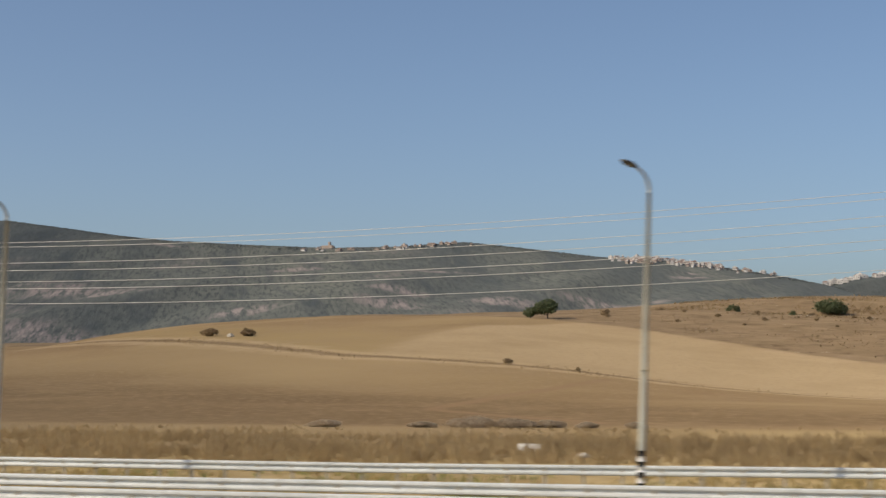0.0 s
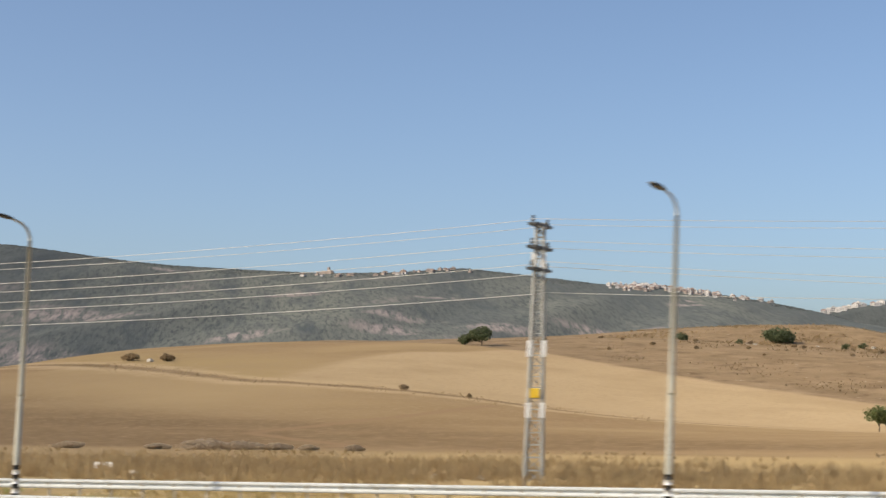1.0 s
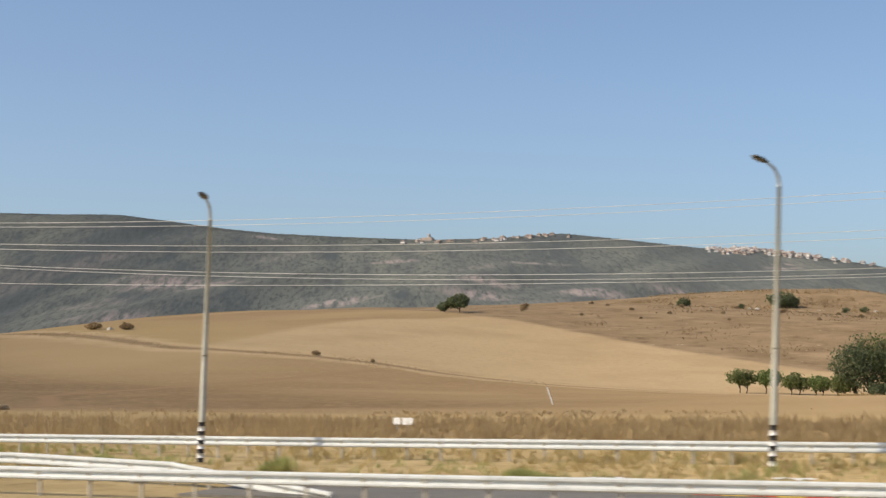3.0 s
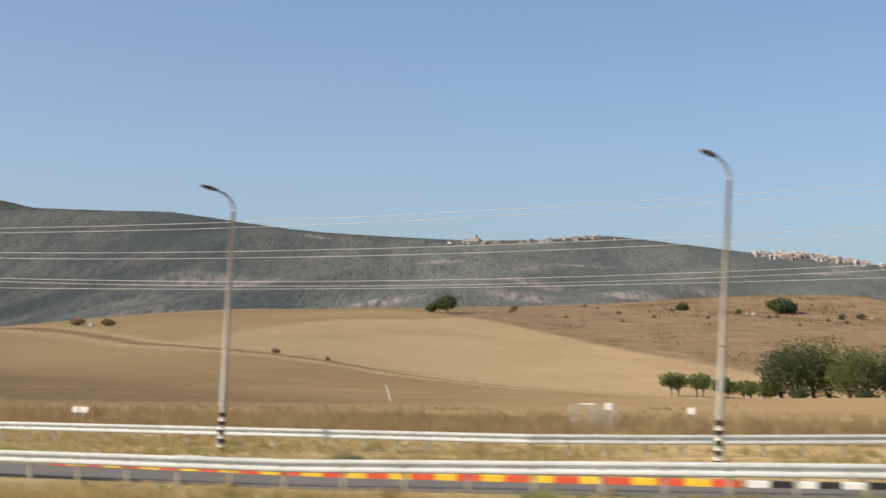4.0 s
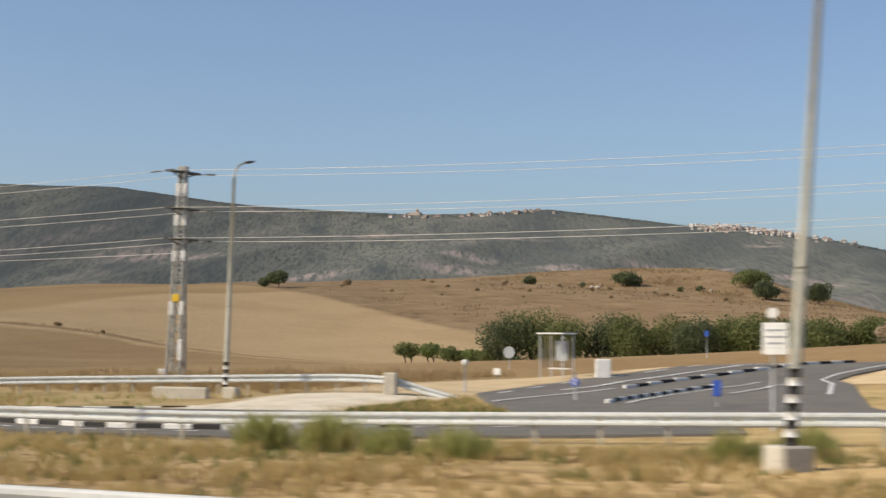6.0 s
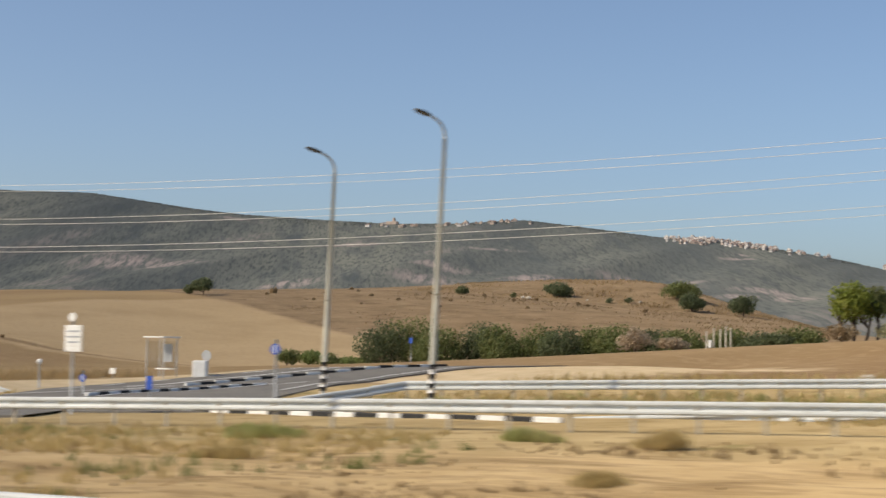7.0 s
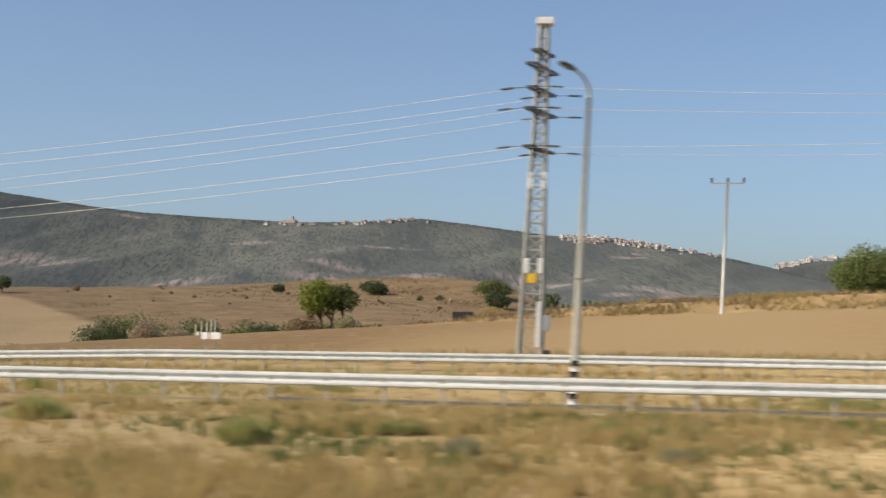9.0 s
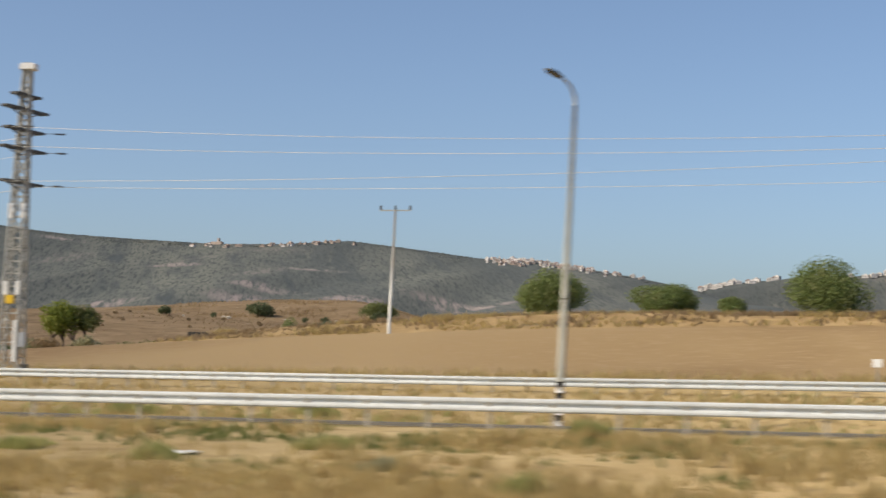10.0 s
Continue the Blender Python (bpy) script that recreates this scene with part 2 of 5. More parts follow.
def tube(bm, points, radii, sides=8, cap=True):
    """A round bar along the points, with a radius at each."""
    pts = [Vector(p) for p in points]
    radii = radii if isinstance(radii, (list, tuple)) else [radii] * len(pts)
    rings = []
    up = Vector((0, 0, 1))
    for i, p in enumerate(pts):
        d = (pts[min(i + 1, len(pts) - 1)] - pts[max(i - 1, 0)]).normalized()
        a = d.cross(up if abs(d.z) < 0.9 else Vector((0, 1, 0))).normalized()
        b = d.cross(a)
        rings.append([bm.verts.new(p + radii[i] * (math.cos(2 * math.pi * k / sides) * a + math.sin(2 * math.pi * k / sides) * b)) for k in range(sides)])
    for r, q in zip(rings, rings[1:]):
        for k in range(sides):
            f = bm.faces.new((r[k], r[(k + 1) % sides], q[(k + 1) % sides], q[k]))
            f.smooth = True
    if cap:
        bm.faces.new(rings[0])
        bm.faces.new(rings[-1][::-1])


def bar(bm, a, b, w, d=None):
    """A flat-sided bar from a to b."""
    a, b = Vector(a), Vector(b)
    q = (b - a).to_track_quat("Z", "Y").to_matrix().to_4x4()
    d = d or w
    box(bm, (-w / 2, -d / 2, 0), (w / 2, d / 2, (b - a).length), m=Matrix.Translation(a) @ q)


SHUTTER_SKEW_K = 1.89  # rolling-shutter skew, built into columns and towers to fit the camera's view


def shutter_skew(y):
    return SHUTTER_SKEW_K / y


def shear(k):
    m = Matrix.Identity(4)
    m[0][2] = k
    return m


# ---- ground ----
def graded(parts):
    out = []
    for a, b, s in parts:
        out += list(np.arange(a, b, s))
    return np.array(out + [parts[-1][1]])


gx = graded([(-5000, -700, 300), (-700, -340, 30), (-340, -60, 3.0), (-60, 215, 1.25), (215, 300, 5), (300, 700, 40), (700, 5000, 430)])
gy = graded([(-400, -40, 40), (-40, 8, 4), (8, 62, 0.75), (62, 140, 1.5), (140, 300, 4), (300, 660, 5), (660, 1000, 20), (1000, 5000, 250)])
XX, YY = np.meshgrid(gx, gy)
ZZ = heights(XX.ravel(), YY.ravel()).reshape(XX.shape)


def rough_noise(x, y, cell, amp, seed):
    """Smooth value noise on a lattice."""
    r = np.random.RandomState(seed).rand(256, 256)
    u, v = x / cell, y / cell
    i, j = np.floor(u).astype(int), np.floor(v).astype(int)
    fu, fv = u - i, v - j
    fu, fv = fu * fu * (3 - 2 * fu), fv * fv * (3 - 2 * fv)
    g = lambda a, b: r[a % 256, b % 256]
    return amp * ((g(i, j) * (1 - fu) + g(i + 1, j) * fu) * (1 - fv) + (g(i, j + 1) * (1 - fu) + g(i + 1, j + 1) * fu) * fv - 0.5)


# the verge is lumpy, the ploughed fields are smoother, the grazed hill is rougher
lump = rough_noise(XX, YY, 3.0, 0.16, 3) + rough_noise(XX, YY, 0.9, 0.07, 4)
ZZ = ZZ + lump * step(15, 17, YY) * (1 - step(27, 33, YY)) + 0.35 * lump * step(33, 38, YY) * (1 - step(70, 90, YY))
ZZ = ZZ + rough_noise(XX, YY, 22, 0.7, 5) * step(250, 420, YY) * (1 - step(800, 1000, YY))
ZZ = ZZ + rough_noise(XX, YY, 5, 0.35, 6) * step(117, 122, YY) * (1 - step(140, 160, YY)) * step(125, 140, XX)
ZZ = ZZ + 0.18 * step(89.2, 91.5, XX) * (1 - step(94.5, 96.8, XX)) * step(46, 49, YY) * (1 - step(53, 57, YY))
LINE_A, LINE_B = Vector((-112, 400)), Vector((10, 310))


def brown_side(x, y):
    """Metres past the line where the ploughed field ends and the grazed hill begins."""
    d = LINE_B - LINE_A
    n = Vector((-d.y, d.x)).normalized()
    s = (x - LINE_A.x) * n.x + (y - LINE_A.y) * n.y
    return s


verts = np.stack([XX.ravel(), YY.ravel(), ZZ.ravel()], 1)
ny, nx = XX.shape
idx = np.arange(nx * ny).reshape(ny, nx)
faces = np.stack([idx[:-1, :-1], idx[:-1, 1:], idx[1:, 1:], idx[1:, :-1]], -1).reshape(-1, 4)
gm = bpy.data.meshes.new("ground")
gm.from_pydata(verts.tolist(), [], faces.tolist())
gm.polygons.foreach_set("use_smooth", np.ones(len(faces), bool))
side = brown_side(XX, YY)
xv, yv = XX.ravel(), YY.ravel()


TRACK = [(-190, 296), (-160, 284), (-133, 271), (-111, 259), (-93, 260), (-69, 260), (-51, 254), (-20, 250), (30, 246), (90, 244)]
SPUR = [(-30, 118), (-55, 150), (-60, 192), (-61, 247)]
TRACK_Y = np.interp(XX, [p[0] for p in TRACK], [p[1] for p in TRACK])
ROAD_L = XX - np.interp(YY, [52, 57, 61, 65.6, 70, 75, 80, 86], [98.2, 96.6, 95.8, 95.9, 97.2, 99.4, 102, 105.5])
ROAD_R = XX - np.interp(YY, [50, 56, 61.8, 67.5, 72.8, 80, 86], [112.8, 111.4, 110.1, 108.4, 109.4, 112.8, 116])
masks = {
    "track": (np.clip(YY - TRACK_Y, -60, 60) / 10 / np.interp(XX, [-190, -110, -60, 0], [2.4, 1.7, 1.1, 0.8]) + 50 * (XX < -250)).ravel(),
    "spur": (np.clip(XX - np.interp(YY, [p[1] for p in SPUR], [p[0] for p in SPUR]), -60, 60) / 10 + 50 * ((YY < 112) | (YY > 250))).ravel(),
    "crest": (step(-2, 10, YY - TRACK_Y) * step(-2.5, 2.5, XX - np.interp(YY, [268, 297, 330, 352, 370, 400], [-108, -113.5, -117.5, -117, -112, -104]))).ravel(),
    "grassy": (step(0, 6, YY - TRACK_Y) * (1 - step(-4, 3, XX - np.interp(YY, [268, 297, 330, 400], [-109, -115, -119, -119]))) * (1 - step(24, 60, YY - TRACK_Y + 0.25 * (XX + 120)))).ravel(),
    "plough": (step(98, 112, YY - 0.3 * np.clip(XX + 30, 0, 60)) * (1 - step(168, 205, YY + 0.45 * (XX + 70))) * step(-150, -120, XX) * (1 - step(-5, 45, XX))).ravel(),
    "stubble": (step(64, 70, YY) * (1 - step(92, 106, YY + 0.2 * XX)) * (1 - step(60, 110, XX)) * step(-45, 5, XX + 0.3 * (YY - 80))).ravel(),
    "hill": (step(-4, 4, side) * step(225, 250, YY)).ravel(),
    "verge": (1 - step(58, 66, YY)).ravel(),
    "rough": (step(116, 120, YY) * step(124, 132, XX) * (1 - step(150, 170, YY))).ravel(),
    "bare": ((1 - step(22, 36, YY)) * (1 - 0.6 * step(154, 172, XX))).ravel(),
    "gravel": (step(89.2, 90.8, XX) * (1 - step(95.2, 96.8, XX)) * step(45.8, 47, YY) * (1 - step(56.2, 57.6, YY))).ravel(),
    "sand": (step(52, 55, YY) * (1 - step(84, 92, YY)) * np.maximum(step(-8, -5, ROAD_L) * (1 - step(-0.5, 0.5, ROAD_L)), step(-0.5, 0.5, ROAD_R) * (1 - step(6, 13, ROAD_R)) * step(62, 66, YY))).ravel(),
}
for key, val in masks.items():
    gm.attributes.new(key, "FLOAT", "POINT").data.foreach_set("value", val.astype(np.float32))


def ground_material():
    m, nt, bsdf = blank("dry_ground", 0.95)
    bsdf.inputs["Specular IOR Level"].default_value = 0.1
    bsdf.inputs["Diffuse Roughness"].default_value = 1.0

    def attr(n):
        a = nt.nodes.new("ShaderNodeAttribute")
        a.attribute_name = n
        return a.outputs["Fac"]

    def edge(a, soft):
        """The mask, with a ragged edge."""
        add = nt.nodes.new("ShaderNodeMath")
        add.operation = "MULTIPLY_ADD"
        nt.links.new(soft, add.inputs[0])
        add.inputs[1].default_value = 0.5
        nt.links.new(a, add.inputs[2])
        r = nt.nodes.new("ShaderNodeMapRange")
        r.inputs["From Min"].default_value, r.inputs["From Max"].default_value = 0.5, 1.0
        nt.links.new(add.outputs[0], r.inputs["Value"])
        return r.outputs[0]

    def soften(a, grain, least):
        """The mask with a soft edge, thinned by the grain."""
        r = nt.nodes.new("ShaderNodeMapRange")
        r.inputs["To Min"].default_value = least
        nt.links.new(grain, r.inputs["Value"])
        mul = nt.nodes.new("ShaderNodeMath")
        mul.operation = "MULTIPLY"
        nt.links.new(a, mul.inputs[0])
        nt.links.new(r.outputs[0], mul.inputs[1])
        return mul.outputs[0]

    # ploughed and stubble field: broad patches, drawn out in depth to fit the camera's view
    field = mix_node(nt, (0.245, 0.163, 0.080), (0.345, 0.244, 0.126), noise_node(nt, 0.016, 4, 0.36, 0.64, 0.5, (1, 0.55, 1, 14)))
    field = mix_node(nt, field, (0.230, 0.145, 0.073), noise_node(nt, 0.012, 3, 0.52, 0.70, 0.45, (1, 0.5, 1, -25)))
    field = mix_node(nt, field, (0.370, 0.266, 0.138), noise_node(nt, 0.05, 4, 0.52, 0.80, 0.55, (0.7, 0.4, 1, 10)))
    field = mix_node(nt, field, (0.430, 0.316, 0.182), soften(attr("crest"), noise_node(nt, 0.02, 4, 0.3, 0.7, 0.5, (1, 2, 1, 12)), 0.8))
    field = mix_node(nt, field, (0.345, 0.245, 0.110), soften(attr("grassy"), noise_node(nt, 0.12, 5, 0.3, 0.7, 0.6, (0.6, 1.5, 1)), 0.35))
    field = mix_node(nt, field, (0.178, 0.114, 0.056), soften(attr("plough"), noise_node(nt, 0.03, 5, 0.25, 0.7, 0.6, (0.6, 0.7, 1, 8)), 0.6))
    field = mix_node(nt, field, (0.390, 0.280, 0.135), edge(attr("stubble"), noise_node(nt, 0.06, 3, 0.2, 0.8, 0.5, (0.5, 2, 1))))
    field = mix_node(nt, field, (0.310, 0.217, 0.116), noise_node(nt, 0.06, 5, 0.48, 0.80, 0.6, (0.6, 0.6, 1, 10)))
    field = mix_node(nt, field, (0.34, 0.240, 0.136), noise_node(nt, 0.9, 4, 0.5, 0.75))

    def mark(a, width, colour, under):
        """A worn line of that half width in metres."""
        wob = nt.nodes.new("ShaderNodeMath")
        wob.operation = "MULTIPLY_ADD"
        nt.links.new(noise_node(nt, 0.16, 4, 0.2, 0.8), wob.inputs[0])
        wob.inputs[1].default_value = width / 10
        ab = nt.nodes.new("ShaderNodeMath")
        ab.operation = "ABSOLUTE"
        nt.links.new(a, ab.inputs[0])
        nt.links.new(ab.outputs[0], wob.inputs[2])
        r = nt.nodes.new("ShaderNodeMapRange")
        r.inputs["From Min"].default_value, r.inputs["From Max"].default_value = width / 10 * 0.8, width / 10 * 1.5
        r.inputs["To Min"].default_value, r.inputs["To Max"].default_value = 0.85, 0.0
        nt.links.new(wob.outputs[0], r.inputs["Value"])
        return mix_node(nt, under, colour, r.outputs[0])

    field = mark(attr("track"), 6.5, (0.47, 0.345, 0.20), field)
    field = mark(attr("track"), 2.6, (0.225, 0.152, 0.084), field)
    field = mark(attr("spur"), 1.8, (0.27, 0.175, 0.095), field)
    # grazed hill: brown with scrub specks
    hill = mix_node(nt, (0.192, 0.130, 0.072), (0.276, 0.195, 0.115), noise_node(nt, 0.05, 5, 0.3, 0.7, 0.65))
    hill = mix_node(nt, hill, (0.135, 0.088, 0.048), noise_node(nt, 0.22, 5, 0.52, 0.70, 0.65))
    hill = mix_node(nt, hill, (0.300, 0.217, 0.130), noise_node(nt, 0.09, 5, 0.50, 0.72, 0.6))
    hill = mix_node(nt, hill, (0.42, 0.36, 0.27), noise_node(nt, 0.5, 2, 0.70, 0.76))
    # roadside verge: straw, dry earth, green patches
    verge = mix_node(nt, (0.37, 0.268, 0.128), (0.49, 0.370, 0.195), noise_node(nt, 0.35, 5))
    verge = mix_node(nt, verge, (0.27, 0.19, 0.085), noise_node(nt, 0.8, 4, 0.54, 0.7))
    verge = mix_node(nt, verge, (0.22, 0.20, 0.075), noise_node(nt, 0.27, 4, 0.60, 0.74))
    bare = mix_node(nt, (0.445, 0.310, 0.152), (0.57, 0.415, 0.222), noise_node(nt, 0.5, 5))
    bare = mix_node(nt, bare, (0.27, 0.180, 0.088), noise_node(nt, 0.7, 5, 0.47, 0.67, 0.65, (0.5, 1.5, 1, 12)))
    col = mix_node(nt, field, hill, edge(attr("hill"), noise_node(nt, 0.15, 3, -0.6, 1.6)))
    rough = mix_node(nt, (0.27, 0.180, 0.085), (0.42, 0.295, 0.15), noise_node(nt, 0.4, 5, 0.35, 0.65, 0.65))
    col = mix_node(nt, col, rough, edge(attr("rough"), noise_node(nt, 0.4, 3, 0.3, 0.7)))
    col = mix_node(nt, col, verge, edge(attr("verge"), noise_node(nt, 0.4, 3, 0.3, 0.7)))
    col = mix_node(nt, col, bare, edge(attr("bare"), noise_node(nt, 0.25, 4, 0.3, 0.7)))
    sand = mix_node(nt, (0.50, 0.385, 0.235), (0.60, 0.475, 0.305), noise_node(nt, 0.8, 5))
    col = mix_node(nt, col, sand, edge(attr("sand"), noise_node(nt, 0.5, 3, 0.3, 0.7)))
    gravel = mix_node(nt, (0.60, 0.53, 0.41), (0.74, 0.67, 0.55), noise_node(nt, 1.2, 5))
    col = mix_node(nt, col, gravel, edge(attr("gravel"), noise_node(nt, 0.5, 3, 0.3, 0.7)))
    nt.links.new(col, bsdf.inputs["Base Color"])
    nt.links.new(bump_node(nt, noise_node(nt, 1.6, 6, 0.2, 0.8), 0.5, 0.12), bsdf.inputs["Normal"])
    return m


gm.materials.append(ground_material())
ground = tagged(new("ground", gm), "dry tan ploughed fields, brown hill and straw verge", "ground", kind="structure")

# ---- far mountain ----
RIDGE_X = [-4500, -2455, -2357, -2138, -1988, -1871, -1738, -1608, -1446, -1276, -1124, -985, -845, -727, -633, -501, -412, -318, -200, 200, 1500]
RIDGE_Z = [380, 347, 326, 313, 307, 290, 270, 254, 242, 231, 229, 234, 216, 199, 195, 175, 160, 139, 100, 30, -14]
BACK_X = [-900, -450, -318, -268, -209, -131, 0, 200, 500, 2500]
BACK_Z = [0, 60, 138, 150, 155, 159, 166, 180, 190, 120]
BACK_X, BACK_Z = [100 + (v - 100) * 1.086 for v in BACK_X], [3 + (v - 3) * 1.086 for v in BACK_Z]


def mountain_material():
    """Scrub, dark oaks and pale broken rock under painted haze; the map is drawn out along the camera's line of sight.
    """
    # distance haze is put into these base colours as lifted, bluish greys
    m, nt, bsdf = blank("far_slope_haze_tinted", 1.0)
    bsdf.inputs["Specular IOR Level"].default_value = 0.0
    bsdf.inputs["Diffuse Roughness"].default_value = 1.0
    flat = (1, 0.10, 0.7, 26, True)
    # broad bluish and olive tones imitate shaded gullies and lighter spurs
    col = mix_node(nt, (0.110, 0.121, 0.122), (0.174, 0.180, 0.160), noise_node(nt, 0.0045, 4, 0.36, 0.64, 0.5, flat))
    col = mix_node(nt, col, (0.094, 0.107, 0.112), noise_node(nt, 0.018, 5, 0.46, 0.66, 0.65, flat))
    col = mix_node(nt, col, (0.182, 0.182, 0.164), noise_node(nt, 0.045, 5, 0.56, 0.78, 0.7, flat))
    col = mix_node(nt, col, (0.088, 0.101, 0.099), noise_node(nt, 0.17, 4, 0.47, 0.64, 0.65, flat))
    a = nt.nodes.new("ShaderNodeAttribute")
    a.attribute_name = "rock"
    both = nt.nodes.new("ShaderNodeMath")
    both.operation = "MULTIPLY"
    nt.links.new(a.outputs["Fac"], both.inputs[0])
    nt.links.new(noise_node(nt, 0.085, 5, 0.42, 0.58, 0.7, (1, 0.08, 0.6, 26, True)), both.inputs[1])
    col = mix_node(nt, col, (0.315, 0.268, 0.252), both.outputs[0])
    nt.links.new(col, bsdf.inputs["Base Color"])
    nt.links.new(bump_node(nt, noise_node(nt, 0.06, 5, 0.2, 0.8, 0.65, flat), 0.3, 5.0), bsdf.inputs["Normal"])
    return m


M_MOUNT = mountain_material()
# bare rocky places on the front: x, s, half length, half height in s
ROCKS = ((-1475, 0.56, 100, 0.06), (-1365, 0.545, 75, 0.045), (-1235, 0.27, 110, 0.06), (-1047, 0.435, 60, 0.04), (-845, 0.47, 70, 0.035), (-562, 0.585, 90, 0.035), (-368, 0.53, 52, 0.03), (-325, 0.49, 44, 0.036), (-394, 0.47, 30, 0.02),
         (-515, 0.84, 40, 0.022), (-527, 0.88, 30, 0.018), (-1196, 0.785, 50, 0.02), (-870, 0.555, 60, 0.025), (-1560, 0.93, 60, 0.012), (-900, 0.75, 60, 0.02), (-700, 0.50, 60, 0.03))


def rocky(x, s):
    """How bare and rocky the mountain front is, 0 to 1."""
    v = np.zeros(np.shape(x))
    for cx, cs, w, h in ROCKS:
        v = np.maximum(v, 1 - step(0.35, 1.25, np.hypot((x - cx) / w, (s - cs) / h) + rough_noise(x, s * 900, 25, 0.5, 31)))
    return np.maximum(v, 0.35 * step(0.24, 0.42, rough_noise(x, s * 900, 120, 1.0, 32)))


def slope_z(x, s, rx, rz):
    """Height of a mountain front: s runs from 0 at its foot to 1 on the ridge and past it."""
    top = np.interp(x, rx, rz) - 3
    up = np.where(s < 1, 0.8 * s + 0.2 * step(0, 1, s), 1 - (s - 1) * 0.7)
    fade = np.clip(1 - np.abs(s - 1) * 8, 0, 1)
    gully = rough_noise(x + 160 * s, s * 260, 260, 52, 8) + rough_noise(x - 60 * s, s * 230, 120, 24, 9) + rough_noise(x + 30 * s, s * 230, 45, 7, 10)
    return -16 + (top + 16) * up + gully * np.clip(s * 4, 0, 1) * (1 - fade) * np.where(s > 1, 0.3, 1)


def mountain(name, label, rx, rz, x0, x1, foot, ridge, back):
    xs, ss = np.arange(x0, x1, 12.0), np.concatenate([np.linspace(0, 1, 100), np.linspace(1.05, 1.6, 6)])
    X, S = np.meshgrid(xs, ss)
    Y = np.where(S < 1, foot + (ridge - foot) * S, ridge + (back - ridge) * (S - 1) / 0.6)
    Z = slope_z(X, S, rx, rz)
    n1, n0 = X.shape
    k = np.arange(n0 * n1).reshape(n1, n0)
    f = np.stack([k[:-1, :-1], k[:-1, 1:], k[1:, 1:], k[1:, :-1]], -1).reshape(-1, 4)
    me = bpy.data.meshes.new(name)
    me.from_pydata(np.stack([X.ravel(), Y.ravel(), Z.ravel()], 1).tolist(), [], f.tolist())
    me.polygons.foreach_set("use_smooth", np.ones(len(f), bool))
    me.attributes.new("rock", "FLOAT", "POINT").data.foreach_set("value", rocky(X, S).ravel().astype(np.float32))
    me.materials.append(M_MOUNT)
    return tagged(new(name, me), label, "mountain", kind="structure")


mountain("backdrop_mountain", "haze-tinted grey-green mountain ridge with pale rock patches", RIDGE_X, RIDGE_Z, -4500, 1500, 1500, 2900, 3500)
mountain("backdrop_mountain_behind", "haze-tinted grey-green ridge with a white village on top", BACK_X, BACK_Z, -1100, 2700, 2950, 3150, 3700)


# ---- guard rails ----
def rail_profile():
    """Section of a W beam, away from and up the post."""
    front = [(0.012, 0.155), (0.055, 0.150), (0.083, 0.125), (0.086, 0.075), (0.062, 0.042), (0.010, 0.022), (0.010, -0.022), (0.062, -0.042), (0.086, -0.075), (0.083, -0.122), (0.055, -0.150), (0.012, -0.155)]
    return front + [(u - 0.012, v) for u, v in front[::-1]]


RAIL_POST = None


def guard_rail(name, label, pts, spacing=1.6, height=0.72):
    """A steel beam on posts along a plan line; ends are given with their own height."""
    global RAIL_POST
    root = thing(name, label, "guard rail", "roadside guard rails", at=(0, 0, 0))
    line = []
    for (xa, ya, ha), (xb, yb, hb) in zip(pts, pts[1:]):
        n = max(1, int(round(math.hypot(xb - xa, yb - ya) / spacing)))
        line += [(xa + (xb - xa) * i / n, ya + (yb - ya) * i / n, ha + (hb - ha) * i / n) for i in range(n)]
    line.append(pts[-1])
    prof = rail_profile()
    n_seg = 3  # posts for each beam length
    starts = list(range(0, len(line) - 1, n_seg))
    for s in starts:
        seg = line[s:min(s + n_seg + 1, len(line))]
        bm = bmesh.new()
        rings = []
        for i, (x, y, h) in enumerate(seg):
            a, b = seg[max(i - 1, 0)], seg[min(i + 1, len(seg) - 1)]
            d = Vector((b[0] - a[0], b[1] - a[1], 0)).normalized()
            out = Vector((d.y, -d.x, 0))
            z = ground_z(x, y) + h * height - 0.155
            ext = d * (0.12 if i == len(seg) - 1 else 0)
            rings.append([bm.verts.new(Vector((x, y, z + v)) + ext + out * (u + 0.05 + (0.004 if (s // n_seg) % 2 else 0))) for u, v in prof])
        for r, q in zip(rings, rings[1:]):
            for k in range(len(prof)):
                bm.faces.new((r[k], q[k], q[(k + 1) % len(prof)], r[(k + 1) % len(prof)]))
        bm.faces.new(rings[0]), bm.faces.new(rings[-1][::-1])
        bmesh.ops.recalc_face_normals(bm, faces=bm.faces[:])
        part("beam", bm, M_RAIL, root)
    if RAIL_POST is None:
        bm = bmesh.new()
        box(bm, (-0.04, -0.03, -0.3), (0.04, 0.03, 0.66), 0.006)
        box(bm, (-0.04, -0.07, 0.46), (0.04, 0.0, 0.66), 0.006)
        box(bm, (-0.045, -0.108, 0.52), (0.045, -0.055, 0.61), 0.01)
        RAIL_POST = finish(bm, "post", M_POST)
    for x, y, h in line:
        if h < 0.4:
            continue
        p = new("post", RAIL_POST)
        p.parent = root
        p.location = (x, y, ground_z(x, y) + (h - 1) * height)
    return root


